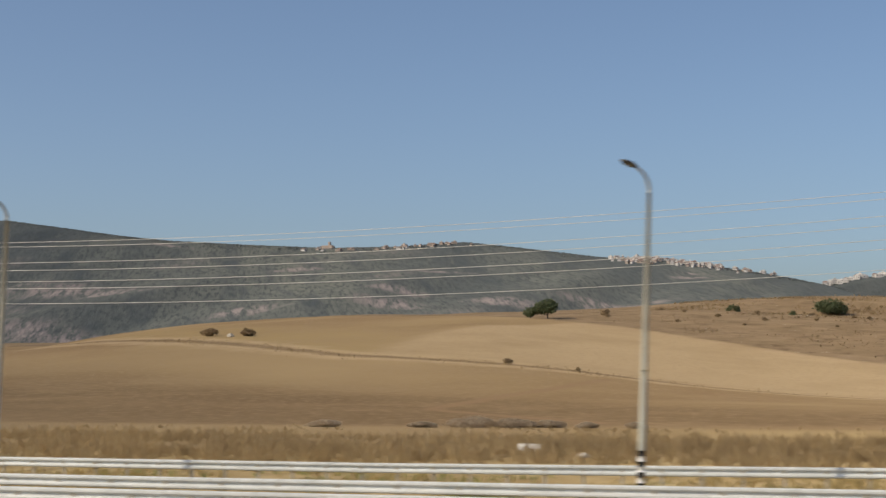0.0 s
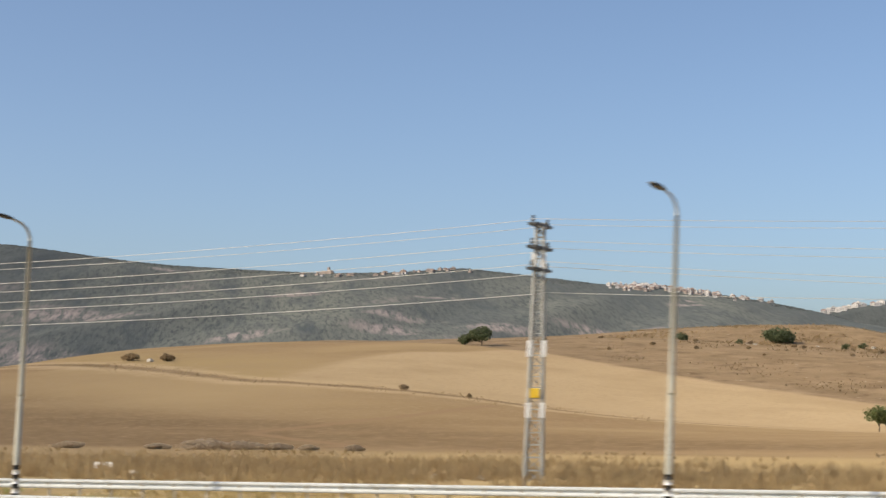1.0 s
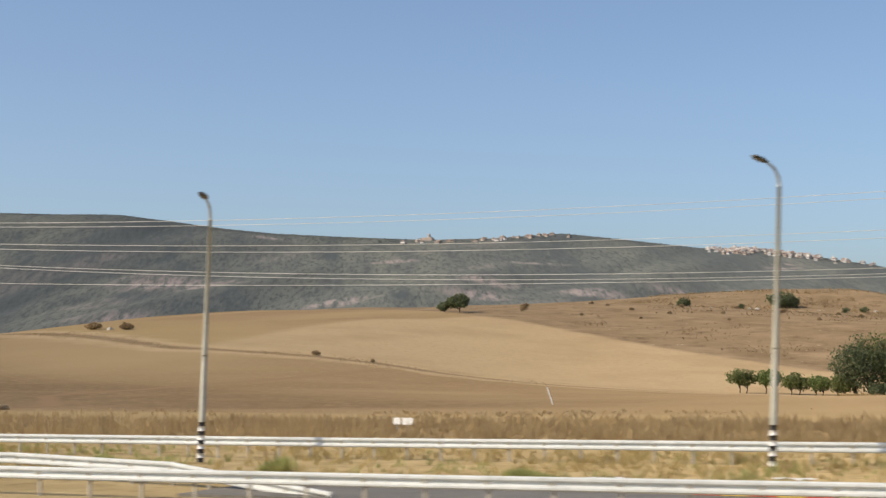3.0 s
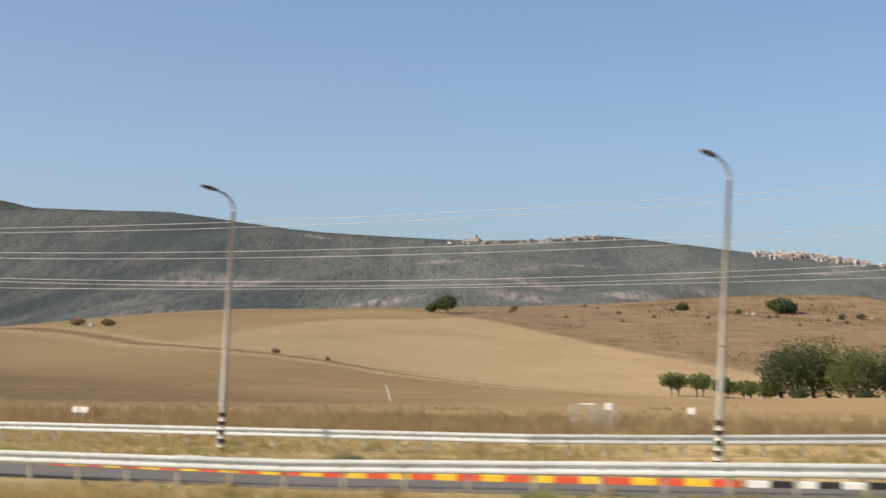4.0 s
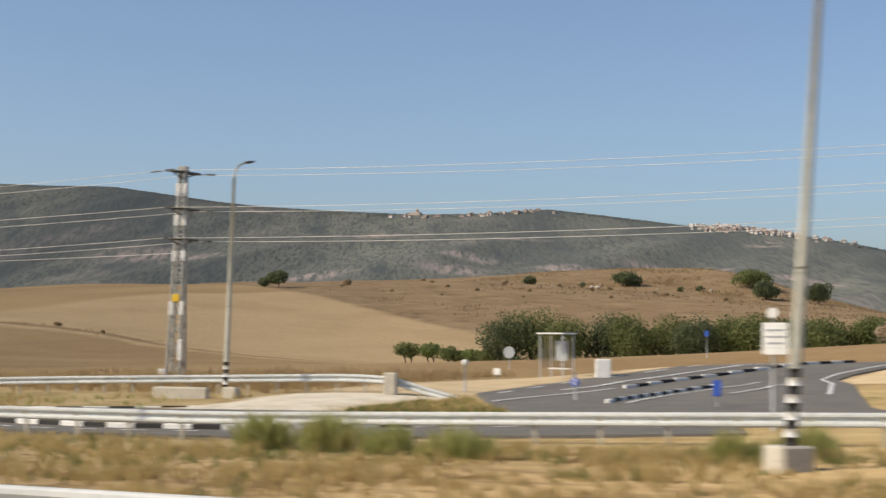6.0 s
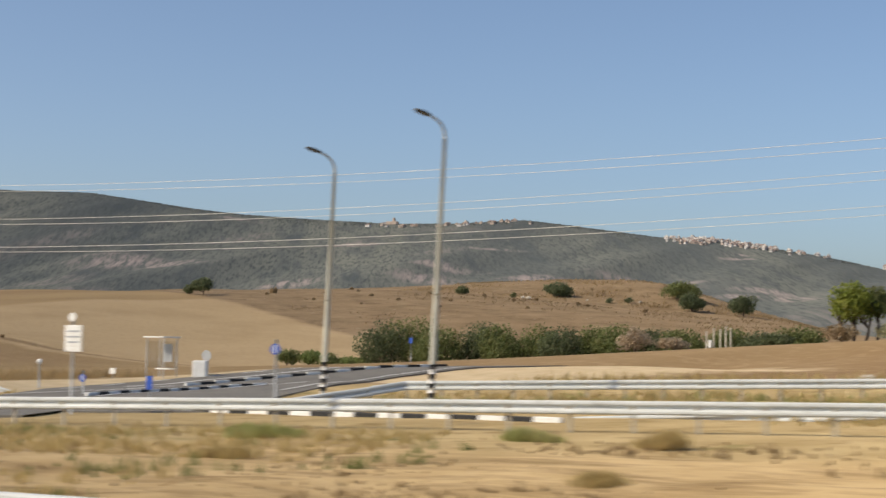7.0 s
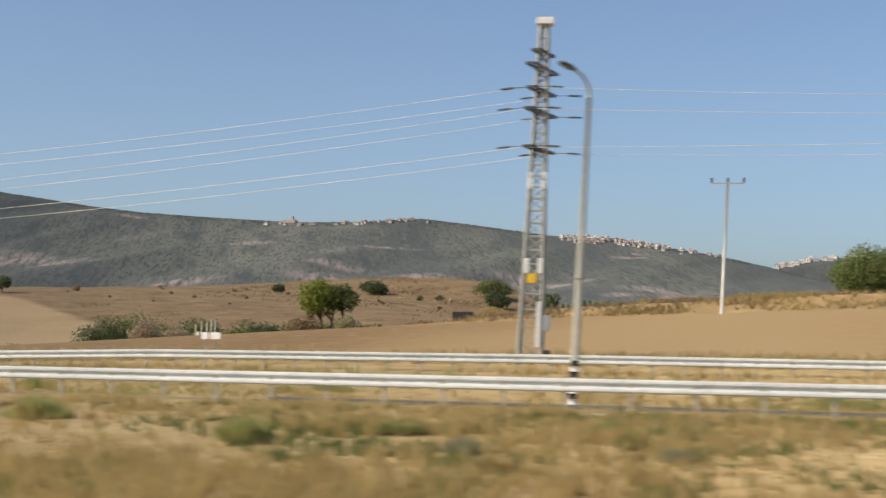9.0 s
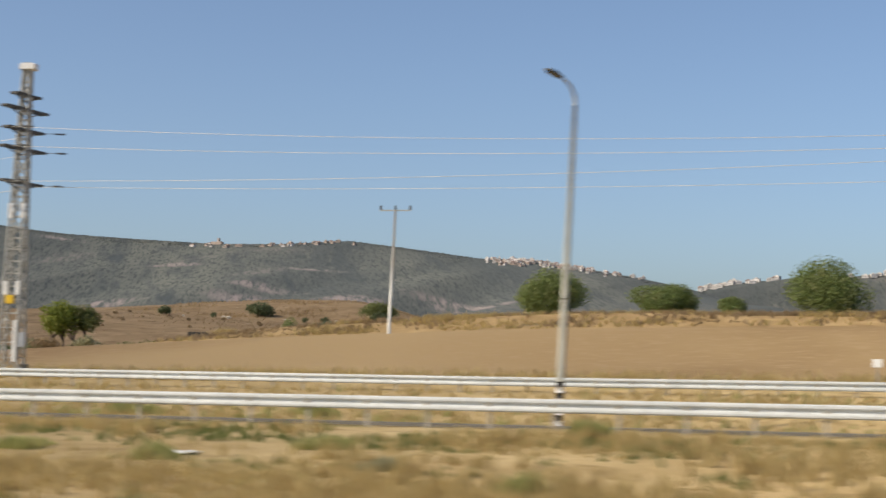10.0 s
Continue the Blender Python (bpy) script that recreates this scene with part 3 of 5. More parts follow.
guard_rail("guard_rail", "weathered galvanised steel guard rail beside the field", [(-62, 48, 1), (60, 49, 1), (80, 55, 1), (91, 57, 1), (93.4, 57.1, 0.95), (96, 57.2, 0.1)], 1.2)
guard_rail("guard_rail", "weathered galvanised steel guard rail beyond the junction", [(114.5, 46.5, 0.1), (118.5, 49.6, 1), (138, 52, 0.97), (165, 54, 0.85), (185, 54, 0.74), (225, 54, 0.72)], 1.2)
guard_rail("guard_rail", "galvanised steel guard rail ending beside the slip road", [(-60, 38.2, 1), (30, 38.2, 1), (36, 37, 0.9), (42, 34.6, 0.25)])
guard_rail("guard_rail", "galvanised steel guard rail along the slip road", [(-60, 33, 1), (45, 33.4, 1), (60, 33.9, 1.0), (68, 34.1, 1.02), (78, 34.3, 1.03), (90, 33.5, 1.02), (102, 34.3, 1), (125, 35.0, 1), (150, 36, 1), (222, 36, 1)], 1.5)
guard_rail("guard_rail", "galvanised steel guard rail ramping up behind the slip road", [(127.5, 41, 0.05), (132, 41, 0.28), (136, 41, 0.56), (140, 41, 0.8)], 1.9)
guard_rail("guard_rail", "galvanised steel guard rail beside the main road", [(60, 13.4, 1.12), (80, 13.2, 1.12), (110, 13.0, 1.12), (140, 13.0, 1.12)])


# ---- lamp columns ----
def lamp_column(label, x, y, arm, base_z=None, height=9.15, block=0.0, bands=(0.146, 9), group="street lamps", turn=0.0, foot=0.36):
    """A tapered column with a curved bracket and a flat lantern; arm is -1 toward the road or 1 away from it."""
    z = ground_z(x, y) if base_z is None else base_z
    root = thing("street_lamp", label, "street lamp", group, at=(x, y, z))
    k = shear(shutter_skew(y))
    z0 = block
    if block:
        bm = bmesh.new()
        box(bm, (-foot * 0.88, -foot * 0.88, -0.35), (foot * 0.88, foot * 0.88, block), 0.035, Matrix.Rotation(radians(47), 4, "Z"))
        part("footing", bm, M_CONC, root, "cast concrete block footing")
    h, n = bands
    for i in range(n):
        bm = bmesh.new()
        a, b = z0 + i * h, z0 + (i + 1) * h
        r = lambda q: 0.112 - 0.0062 * (q - z0)
        tube(bm, [(0, 0, a), (0, 0, b)], [r(a), r(b)], 14, True)
        bmesh.ops.transform(bm, matrix=k, verts=bm.verts)
        part("band", bm, M_WHITE if i % 2 else M_BLACK, root, "white painted band" if i % 2 else "black painted band")
    bm = bmesh.new()
    a = z0 + n * h
    top = height - 0.81
    tube(bm, [(0, 0, a), (0, 0, (a + top) / 2), (0, 0, top)], [0.112 - 0.0062 * (a - z0), 0.082, 0.056], 14)
    tube(bm, [(0, 0, 3.4), (0, 0, 3.5)], 0.103, 14)
    bmesh.ops.transform(bm, matrix=k, verts=bm.verts)
    part("column", bm, M_POLE, root)
    bm = bmesh.new()
    pts, rad = [], []
    rot = Matrix.Rotation(radians(turn), 3, "Z")
    for i in range(9):
        q = i / 8 * math.pi * 0.36
        pts.append(rot @ Vector((0, arm * 0.75 * (1 - math.cos(q)), top + 0.62 * math.sin(q))))
        rad.append(0.05 - 0.012 * i / 8)
    pts.append(pts[-1] + rot @ Vector((0, arm * 0.30, 0.09)))
    rad.append(0.034)
    tube(bm, pts, rad, 10)
    bmesh.ops.transform(bm, matrix=k, verts=bm.verts)
    part("bracket", bm, M_POLE, root)
    bm = bmesh.new()
    e = pts[-1]
    head = [(-0.10, 0.0, 0.035), (-0.15, 0.28, 0.05), (-0.10, 0.62, 0.025)]
    tilt = 0.2
    rings = []
    for w, d, t in head:
        rings.append([bm.verts.new(e + rot @ Vector((u * abs(w), arm * d, v + tilt * d))) for u, v in ((-1, 0), (-0.6, t), (0.6, t), (1, 0), (0.7, -0.035), (-0.7, -0.035))])
    for r, q in zip(rings, rings[1:]):
        for i in range(6):
            bm.faces.new((r[i], r[(i + 1) % 6], q[(i + 1) % 6], q[i]))
    bm.faces.new(rings[0]), bm.faces.new(rings[-1][::-1])
    bmesh.ops.recalc_face_normals(bm, faces=bm.faces[:])
    bmesh.ops.transform(bm, matrix=k, verts=bm.verts)
    lan = part("lantern", bm, M_DARK, root, "flat dark grey lantern")
    bm = bmesh.new()
    c = e + rot @ Vector((0, arm * 0.34, -0.042 + tilt * 0.34))
    box(bm, (-0.10, -0.2, -0.012), (0.10, 0.2, 0.01), 0.008, Matrix.Translation(c) @ rot.to_4x4() @ Matrix.Rotation(arm * math.atan(tilt), 4, "X"))
    bmesh.ops.transform(bm, matrix=k, verts=bm.verts)
    part("lens", bm, M_PANE, lan, "dark glass lens")
    return root


FAR_LAMP = "grey-green street lamp with black and white banded foot"
for x, y, arm, turn, *tall in ((-30.9, 44.2, -1, -20), (-10.28, 44.2, -1, -20), (10.39, 44.2, -1, -20), (31.07, 46.1, -1, 18, 8.75), (49.8, 46.5, -1, -20, 8.9), (66.87, 46.8, -1, -20),
                        (114.54, 51.1, -1, -20, 8.8), (120.84, 46.4, -1, -20), (149.43, 43.0, -1, -20, 8.8), (169.33, 42.1, -1, -20, 9.15), (190.5, 42.0, -1, -20, 9.42), (210.5, 42.0, -1, -20, 9.2)):
    lamp_column(FAR_LAMP, x, y, arm, turn=turn, height=tall[0] if tall else 9.15)
lamp_column(FAR_LAMP + " by the junction", 87.36, 54.6, 1, height=9.3)
for x, y, foot, block, tall in ((76.16, 33.34, 0.26, 0.18, 9.58), (89.53, 26.93, 0.35, 0.45, 9.75), (115.3, 28.0, 0.36, 0.45, 9.75), (138.66, 29.94, 0.37, 0.45, 9.7)):
    lamp_column("tall street lamp with banded foot on a concrete block", x, y, 1, height=tall, block=block, group="street lamps on concrete blocks", foot=foot, turn=-20)


# ---- lattice power towers and lines ----
def lattice_tower(label, x, y, top, arms, reach, plates, orange, extra=()):
    """reach: how far the insulators stand off the crossarms."""
    z = ground_z(x, y)
    h = top - z
    root = thing("lattice_tower", label, "power tower", "lattice power towers", at=(x, y, z), rz=0)
    k = shear(shutter_skew(y))
    turn = Matrix.Rotation(radians(14), 4, "Z")
    foot = 0.034 * h
    wid = lambda q: foot - (foot - 0.13) * min(1, q / h * 1.02)

    def put(name, bm, mat, parent, label="", turned=True):
        bmesh.ops.transform(bm, matrix=k @ turn if turned else k, verts=bm.verts)
        return part(name, bm, mat, parent, label)

    for sx, sy in ((-1, -1), (1, -1), (1, 1), (-1, 1)):
        bm = bmesh.new()
        a, b = wid(0), wid(h)
        bar(bm, (sx * a, sy * a, -0.3), (sx * b, sy * b, h), 0.095, 0.095)
        put("leg", bm, M_LAT, root)
    for sx, sy, tx, ty in ((-1, -1, 1, -1), (1, -1, 1, 1), (1, 1, -1, 1), (-1, 1, -1, -1)):
        q, flip = 0.1, False
        while q < h - 0.35:
            d = max(0.40, wid(q) * 1.5)
            a, b = wid(q), wid(min(q + d, h))
            p0, p1 = ((sx * a, sy * a, q), (tx * b, ty * b, min(q + d, h)))
            if flip:
                p0, p1 = ((tx * a, ty * a, q), (sx * b, sy * b, min(q + d, h)))
            bm = bmesh.new()
            bar(bm, p0, p1, 0.06, 0.035)
            put("brace", bm, M_LAT, root)
            bm = bmesh.new()
            bar(bm, (sx * b, sy * b, min(q + d, h)), (tx * b, ty * b, min(q + d, h)), 0.04, 0.04)
            put("rung", bm, M_LAT, root)
            q, flip = q + d, not flip
    for za, half in arms:
        q = za - z
        bm = bmesh.new()
        for s in (-1, 1):
            bar(bm, (s * 0.15, -half, q), (s * 0.15, half, q), 0.07, 0.10)
            bar(bm, (-0.15, s * half, q), (0.15, s * half, q), 0.06, 0.08)
            bar(bm, (0, s * 0.14, q - 0.28), (0, s * half * 0.8, q - 0.04), 0.04, 0.04)
        put("crossarm", bm, M_DARK, root, "dark steel crossarm", False)
        for s in (-1, 1):
            if not reach:
                bm = bmesh.new()
                tube(bm, [(0, s * half * 0.95, q + 0.05), (0, s * half * 0.95, q + 0.14), (0, s * half * 0.95, q + 0.2), (0, s * half * 0.95, q + 0.3)], [0.03, 0.08, 0.05, 0.06], 8)
                put("insulator", bm, M_DARK, root, "dark pin insulator", False)
                continue
            for e in (-1, 1) if za < 12.9 else ():
                bm = bmesh.new()
                pts, rad = [], []
                for i in range(10):
                    pts.append((e * (reach + i * 0.055), s * half * 0.92, q - 0.02 - 0.004 * i))
                    rad.append(0.05 if i % 2 else 0.022)
                tube(bm, pts, rad, 8)
                tube(bm, [(e * 0.15, s * half * 0.92, q), pts[0]], 0.012, 5)
                put("insulator", bm, M_DARK, root, "brown strain insulator", False)
    for q0, q1, x0, w in plates:
        bm = bmesh.new()
        box(bm, (x0, -wid(q0 - z) - 0.05, q0 - z), (x0 + w, -wid(q0 - z) - 0.02, q1 - z), 0.006)
        put("plate", bm, M_WHITE, root, "white steel plate")
    if orange:
        bm = bmesh.new()
        ww = wid(orange - z)
        box(bm, (-0.2, -ww - 0.10, orange - z - 0.18), (0.15, -ww - 0.03, orange - z + 0.18), 0.02)
        put("warning_plate", bm, M_YELLOW, root, "orange-yellow warning plate")
    for lo, hi, mat, name, lab in extra:
        bm = bmesh.new()
        box(bm, lo, hi, 0.02)
        put(name, bm, mat, root, lab)
    return root


def plate_pair(q, hgt, gap=0.0):
    w = 0.2
    return [(q, q + hgt, -0.36, w), (q, q + hgt, 0.16, w)]


lattice_tower("steel lattice power tower with white plates and orange warning plate", 2.25, 58.8, 9.1, [(9.0, 1.0), (8.15, 1.1), (7.35, 1.05)], 0,
              plate_pair(4.1, 0.6) + plate_pair(1.85, 0.55) + [(7.35, 7.95, -0.3, 0.22), (7.35, 7.95, 0.05, 0.2)], 2.75)
lattice_tower("steel lattice power tower with white plates and yellow warning plate", 77.63, 65.7, 10.5, [(10.25, 1.2), (8.5, 1.25), (7.05, 1.2)], 0.55,
              plate_pair(3.45, 0.65) + [(9.1, 9.7, -0.28, 0.25), (9.1, 9.7, 0.05, 0.22), (7.7, 8.2, -0.3, 0.25), (7.7, 8.2, 0.06, 0.24), (6.0, 6.5, -0.32, 0.22), (6.0, 6.5, 0.1, 0.24), (1.3, 2.3, 0.18, 0.2)], 4.25,
              [((-0.62, -0.6, 0.15), (-0.3, -0.35, 0.62), M_WHITE, "meter_box", "small white meter box"),
               ((-0.2, -0.2, 9.95), (0.2, 0.2, 10.25), M_LAT, "cap", "")])
lattice_tower("tall steel lattice power tower with many crossarms and yellow plate", 162.77, 58.5, 15.0, [(13.65, 0.9), (13.05, 1.5), (12.2, 1.3), (11.4, 1.5), (10.0, 1.4)], 0.7,
              plate_pair(8.5, 0.62) + plate_pair(5.35, 0.55) + [(2.6, 4.3, 0.2, 0.16)], 5.15,
              [((0.42, -0.45, 1.2), (0.70, -0.2, 1.8), M_SIGNBACK, "meter_box", "grey steel switch box"),
               ((-0.28, -0.28, 12.72), (0.36, 0.28, 12.98), M_WHITE, "cap", "pale rounded cap box"),
               ((0.45, -0.1, 0.0), (0.75, 0.2, 0.5), M_DARK, "meter_box", "small dark box at the foot")])
lattice_tower("steel lattice power tower with crossarms beside the field", -75.0, 58.0, 9.6, [(9.5, 1.1), (8.5, 1.1), (7.7, 1.1)], 0, plate_pair(3.6, 0.6), 2.7)
lattice_tower("tall steel lattice power tower with crossarms beside the field", 248.0, 58.0, 15.0, [(12.55, 1.3), (12.2, 1.3), (10.8, 1.2)], 0.7, plate_pair(8.0, 0.6), 5.0)


def conductor(label, a, b, sag, r=0.0095):
    bm = bmesh.new()
    pts = []
    for i in range(25):
        t = i / 24
        p = Vector(a).lerp(Vector(b), t)
        p.z -= 4 * sag * t * (1 - t)
        pts.append(p)
    tube(bm, pts, r, 5, False)
    tagged(part("power_line", bm, M_WIRE), label, "power line", "overhead power lines")


WIRE = "thin pale bare conductor strung between lattice towers"
T0, T1, T2, T3, T4 = (-75.0, 58.0), (2.5, 58.8), (77.8, 65.7), (163.0, 58.5), (248.0, 58.0)
# each span: two towers, then for each wire its place along the crossarm, both end heights and the sag
SPANS = (
    (T0, T1, ((-1.2, 9.5, 9.1, 1.45), (1.2, 9.5, 9.1, 1.45), (-1.2, 8.6, 8.27, 1.42), (1.2, 8.4, 8.15, 1.42), (-1.2, 7.8, 7.45, 1.38), (1.2, 7.62, 7.3, 1.38), (0.0, 6.9, 6.45, 1.28))),
    (T1, T2, ((-1.2, 9.15, 10.25, 1.05), (1.2, 9.15, 10.25, 1.08), (-1.2, 8.35, 8.5, 1.08), (1.2, 8.25, 8.45, 1.14), (-1.2, 7.6, 7.05, 1.31), (1.2, 7.55, 7.0, 1.36), (0.0, 6.5, 6.4, 0.72))),
    (T2, T3, ((-1.2, 10.25, 12.2, 1.28), (1.2, 10.2, 12.15, 1.28), (-1.2, 8.5, 11.4, 1.32), (1.2, 8.45, 11.4, 1.36), (-1.2, 7.05, 10.0, 1.15), (1.2, 7.0, 9.95, 1.22))),
    (T3, T4, ((-1.2, 12.2, 12.6, 1.68), (-1.2, 11.4, 12.2, 1.48), (-1.2, 9.95, 12.5, 1.18), (1.2, 9.95, 10.8, 0.9))),
)
for (xa, ya), (xb, yb), wires in SPANS:
    for off, za, zb, sag in wires:
        conductor(WIRE, (xa, ya + off, za), (xb, yb + off, zb), sag)


# ---- roads and kerbs ----
def smooth_line(pts, spacing):
    """Evenly spaced points along a plan line."""
    p = np.array(pts, float)
    d = np.r_[0, np.cumsum(np.hypot(*np.diff(p, axis=0).T))]
    s = np.arange(0, d[-1], spacing)
    return np.stack([np.interp(s, d, p[:, 0]), np.interp(s, d, p[:, 1])], 1)


def strip(name, label, pts, width, material, lift=0.07, cells=6, kind="structure", parent=None):
    """A paved strip that lies on the ground along a plan line."""
    c = smooth_line(pts, 1.0)
    t = np.gradient(c, axis=0)
    t /= np.hypot(t[:, 0], t[:, 1])[:, None]
    n = np.stack([-t[:, 1], t[:, 0]], 1)
    offs = np.linspace(-width / 2, width / 2, cells + 1)
    p = c[:, None] + n[:, None] * offs[None, :, None]
    z = heights(p[..., 0].ravel(), p[..., 1].ravel()).reshape(p.shape[:2]) + lift
    v = np.concatenate([p, z[..., None]], -1)
    low = v.copy()
    low[..., 2] -= 0.35
    a, b = v.shape[:2]
    k = np.arange(a * b).reshape(a, b)
    f = np.stack([k[:-1, :-1], k[1:, :-1], k[1:, 1:], k[:-1, 1:]], -1).reshape(-1, 4).tolist()
    m = a * b
    for j in (0, b - 1):
        for i in range(a - 1):
            f.append([k[i, j], k[i + 1, j], m + k[i + 1, j], m + k[i, j]])
    me = bpy.data.meshes.new(name)
    me.from_pydata(np.concatenate([v.reshape(-1, 3), low.reshape(-1, 3)]).tolist(), [], f)
    me.materials.append(material)
    ob = new(name, me)
    ob.parent = parent
    if parent is None:
        tagged(ob, label, "road", kind=kind)
    return ob


strip("road_main", "grey asphalt main road under the travelling camera", [(-400, 1.0), (600, 1.0)], 19.0, M_ASPH, 0.05, 8)
slip = strip("road_slip", "grey asphalt slip road behind the guard rail", [(38, 35.9), (60, 35.6), (70, 35.2), (80, 35.5), (88, 36.0), (96, 36.2), (102, 37.0), (108, 38.2), (112.5, 39.6)], 3.4, M_ASPH)
SIDE = [(104, 47), (103, 53), (102.5, 60), (102.2, 66), (103.2, 71), (105.6, 76), (108, 81), (111, 87), (115.2, 93.6), (120, 100), (125, 106)]


def paved(name, label, left, right, material, lift=0.06, rows=60, cells=8):
    """Asphalt between two plan lines, lying on the ground."""
    def even(pts):
        p = np.array(pts, float)
        d = np.r_[0, np.cumsum(np.hypot(*np.diff(p, axis=0).T))]
        q = np.linspace(0, d[-1], rows)
        return np.stack([np.interp(q, d, p[:, 0]), np.interp(q, d, p[:, 1])], 1)

    u = np.linspace(0, 1, cells + 1)[None, :, None]
    p = even(left)[:, None] * (1 - u) + even(right)[:, None] * u
    z = heights(p[..., 0].ravel(), p[..., 1].ravel()).reshape(p.shape[:2]) + lift
    v = np.concatenate([p, z[..., None]], -1)
    low = v - np.array([0, 0, 0.35])
    k = np.arange(rows * (cells + 1)).reshape(rows, cells + 1)
    f = np.stack([k[:-1, :-1], k[:-1, 1:], k[1:, 1:], k[1:, :-1]], -1).reshape(-1, 4).tolist()
    m = k.size
    for j in (0, cells):
        f += [[k[i, j], k[i + 1, j], m + k[i + 1, j], m + k[i, j]] for i in range(rows - 1)]
    me = bpy.data.meshes.new(name)
    me.from_pydata(np.concatenate([v.reshape(-1, 3), low.reshape(-1, 3)]).tolist(), [], f)
    me.materials.append(material)
    return tagged(new(name, me), label, "road", kind="structure")


side_road = paved("road_side", "grey asphalt side road climbing into the fields",
                  [(103.8, 45.2), (102.0, 48), (100.2, 50.8), (98.9, 53.4), (96.9, 57.4), (95.7, 59.9), (96.15, 65), (97.3, 69.6), (99.6, 75), (102, 80), (105.5, 86), (110, 93)],
                  [(114.5, 45.2), (112.8, 50), (111.4, 56), (110.1, 61.8), (108.4, 67.5), (108.6, 70.2), (109.4, 72.8), (110.5, 75.5), (112.8, 80), (116, 86), (119, 91)], M_ASPH)
strip("road_junction", "grey asphalt of the junction", [(84, 42.6), (93, 42.9), (104, 43.2), (112, 44.6), (121, 46.2)], 7.2, M_ASPH, 0.045, 6)
strip("road_shoulder", "narrow grey asphalt strip under the guard rail", [(163, 37.4), (225, 37.4)], 1.3, M_ASPH, 0.06, 3)


def dashes(parent, pts, width, on, off, lift, grain=0.5):
    """White road paint."""
    c = smooth_line(pts, grain)
    per = max(1, int(round((on + off) / grain)))
    num = max(2, int(round(on / grain)))
    for s in range(0, len(c) - 2, per):
        bm = bmesh.new()
        seg = c[s:min(s + num + 1, len(c))]
        t = np.gradient(seg, axis=0)
        t /= np.hypot(t[:, 0], t[:, 1])[:, None]
        rows = []
        for p, d in zip(seg, t):
            q = [(p[0] - d[1] * w, p[1] + d[0] * w) for w in (-width / 2, width / 2)]
            rows.append([bm.verts.new((x, y, ground_z(x, y) + lift)) for x, y in q])
        for a, b in zip(rows, rows[1:]):
            bm.faces.new((a[0], b[0], b[1], a[1]))
        part("road_marking", bm, M_WHITE, parent, "white painted line")


dashes(slip, [(89.5, 36.8), (90.9, 36.0), (93.2, 35.3), (96, 35.5), (99.3, 36.3), (102.4, 37.4), (104.8, 38.6), (106.2, 40.0)], 0.16, 0.7, 0.7, 0.088, 0.35)
dashes(slip, [(81, 37.0), (86, 37.5), (89.2, 37.4)], 0.16, 20, 0, 0.09)
dashes(slip, [(79.5, 36.2), (84, 36.4), (88, 36.2)], 0.14, 20, 0, 0.09)
dashes(side_road, [(99.5, 52.5), (99.35, 56), (99.5, 60), (100.3, 63.6)], 0.2, 40, 0, 0.09)
dashes(side_road, [(98.4, 62.4), (98.75, 63.7), (99.4, 67.4), (101, 71.3), (102.9, 75.7), (105.4, 80.6), (108.4, 86)], 0.24, 60, 0, 0.09)
dashes(side_road, [(96.6, 60), (96.8, 65.4), (98.1, 69.6), (100.2, 74.4), (102.8, 79.6)], 0.15, 1.5, 1.5, 0.09)
dashes(side_road, [(104.7, 51.5), (104.4, 58), (104.6, 62.4), (105.5, 66.4)], 0.18, 60, 0, 0.09)
dashes(side_road, [(107.0, 56), (107.6, 58.6), (107.3, 63)], 0.18, 60, 0, 0.09)
dashes(side_road, [(110.6, 55), (109.4, 61.6), (107.8, 67.5), (107.9, 70.2), (108.7, 72.8), (109.8, 75.5)], 0.15, 60, 0, 0.09)

KERB = {}
for key, m in (("white", M_WHITE), ("black", M_BLACK), ("red", M_RED), ("yellow", M_YELLOW)):
    bm = bmesh.new()
    box(bm, (-0.5, -0.075, -0.2), (0.5, 0.075, 0.17), 0.02)
    KERB[key] = finish(bm, "kerb_stone", m)


def kerb(name, label, pts, size, colours, height=0.0):
    root = thing(name, label, "kerb", kind="structure")
    for i, (p, q) in enumerate(zip(*(lambda c: (c, c[1:]))(smooth_line(pts, size)))):
        ob = new("kerb_stone", KERB[colours[i % len(colours)]])
        ob.parent = root
        x, y = (p + q) / 2
        ob.matrix_basis = pose(x, y, ground_z(x, y) + 0.03 + height, 0, 0, math.degrees(math.atan2(q[1] - p[1], q[0] - p[0]))) @ Matrix.Diagonal((size * 0.99, 1, 1, 1))
    return root


kerb("kerb_red_yellow", "kerb stones painted red and yellow in turn", [(50, 37.5), (60, 37.1), (70.6, 36.5)], 0.66, ("red", "yellow"), 0.03)
kerb("kerb_white_black", "kerb stones painted white and black in turn", [(70.6, 36.5), (74, 36.6), (77, 36.9), (80.5, 37.4)], 0.53, ("white", "black"), 0.02)
kerb("kerb_island", "curved kerb stones painted white and black", [(90.2, 37.24), (91.6, 36.8), (95.2, 36.4), (98.7, 37.0), (100.3, 37.8), (101.7, 38.7), (103, 39.7), (104.2, 40.8), (105.2, 42.1)], 0.83, ("white", "black"))
kerb("kerb_island_end", "kerb stones painted white and black by the junction", [(112.8, 42.6), (114.5, 42.1), (117.2, 41.2), (119.6, 40.6), (121.4, 40.1), (123.1, 39.7), (126.3, 39.1), (128.2, 38.8)], 0.82, ("white", "black"), -0.07)
kerb("kerb_side", "black and white kerb stones along the side road", [(100.5, 64), (101.3, 66.7), (102.8, 70), (105.2, 75), (107.4, 79.6)], 0.9, ("white", "black"), -0.02)
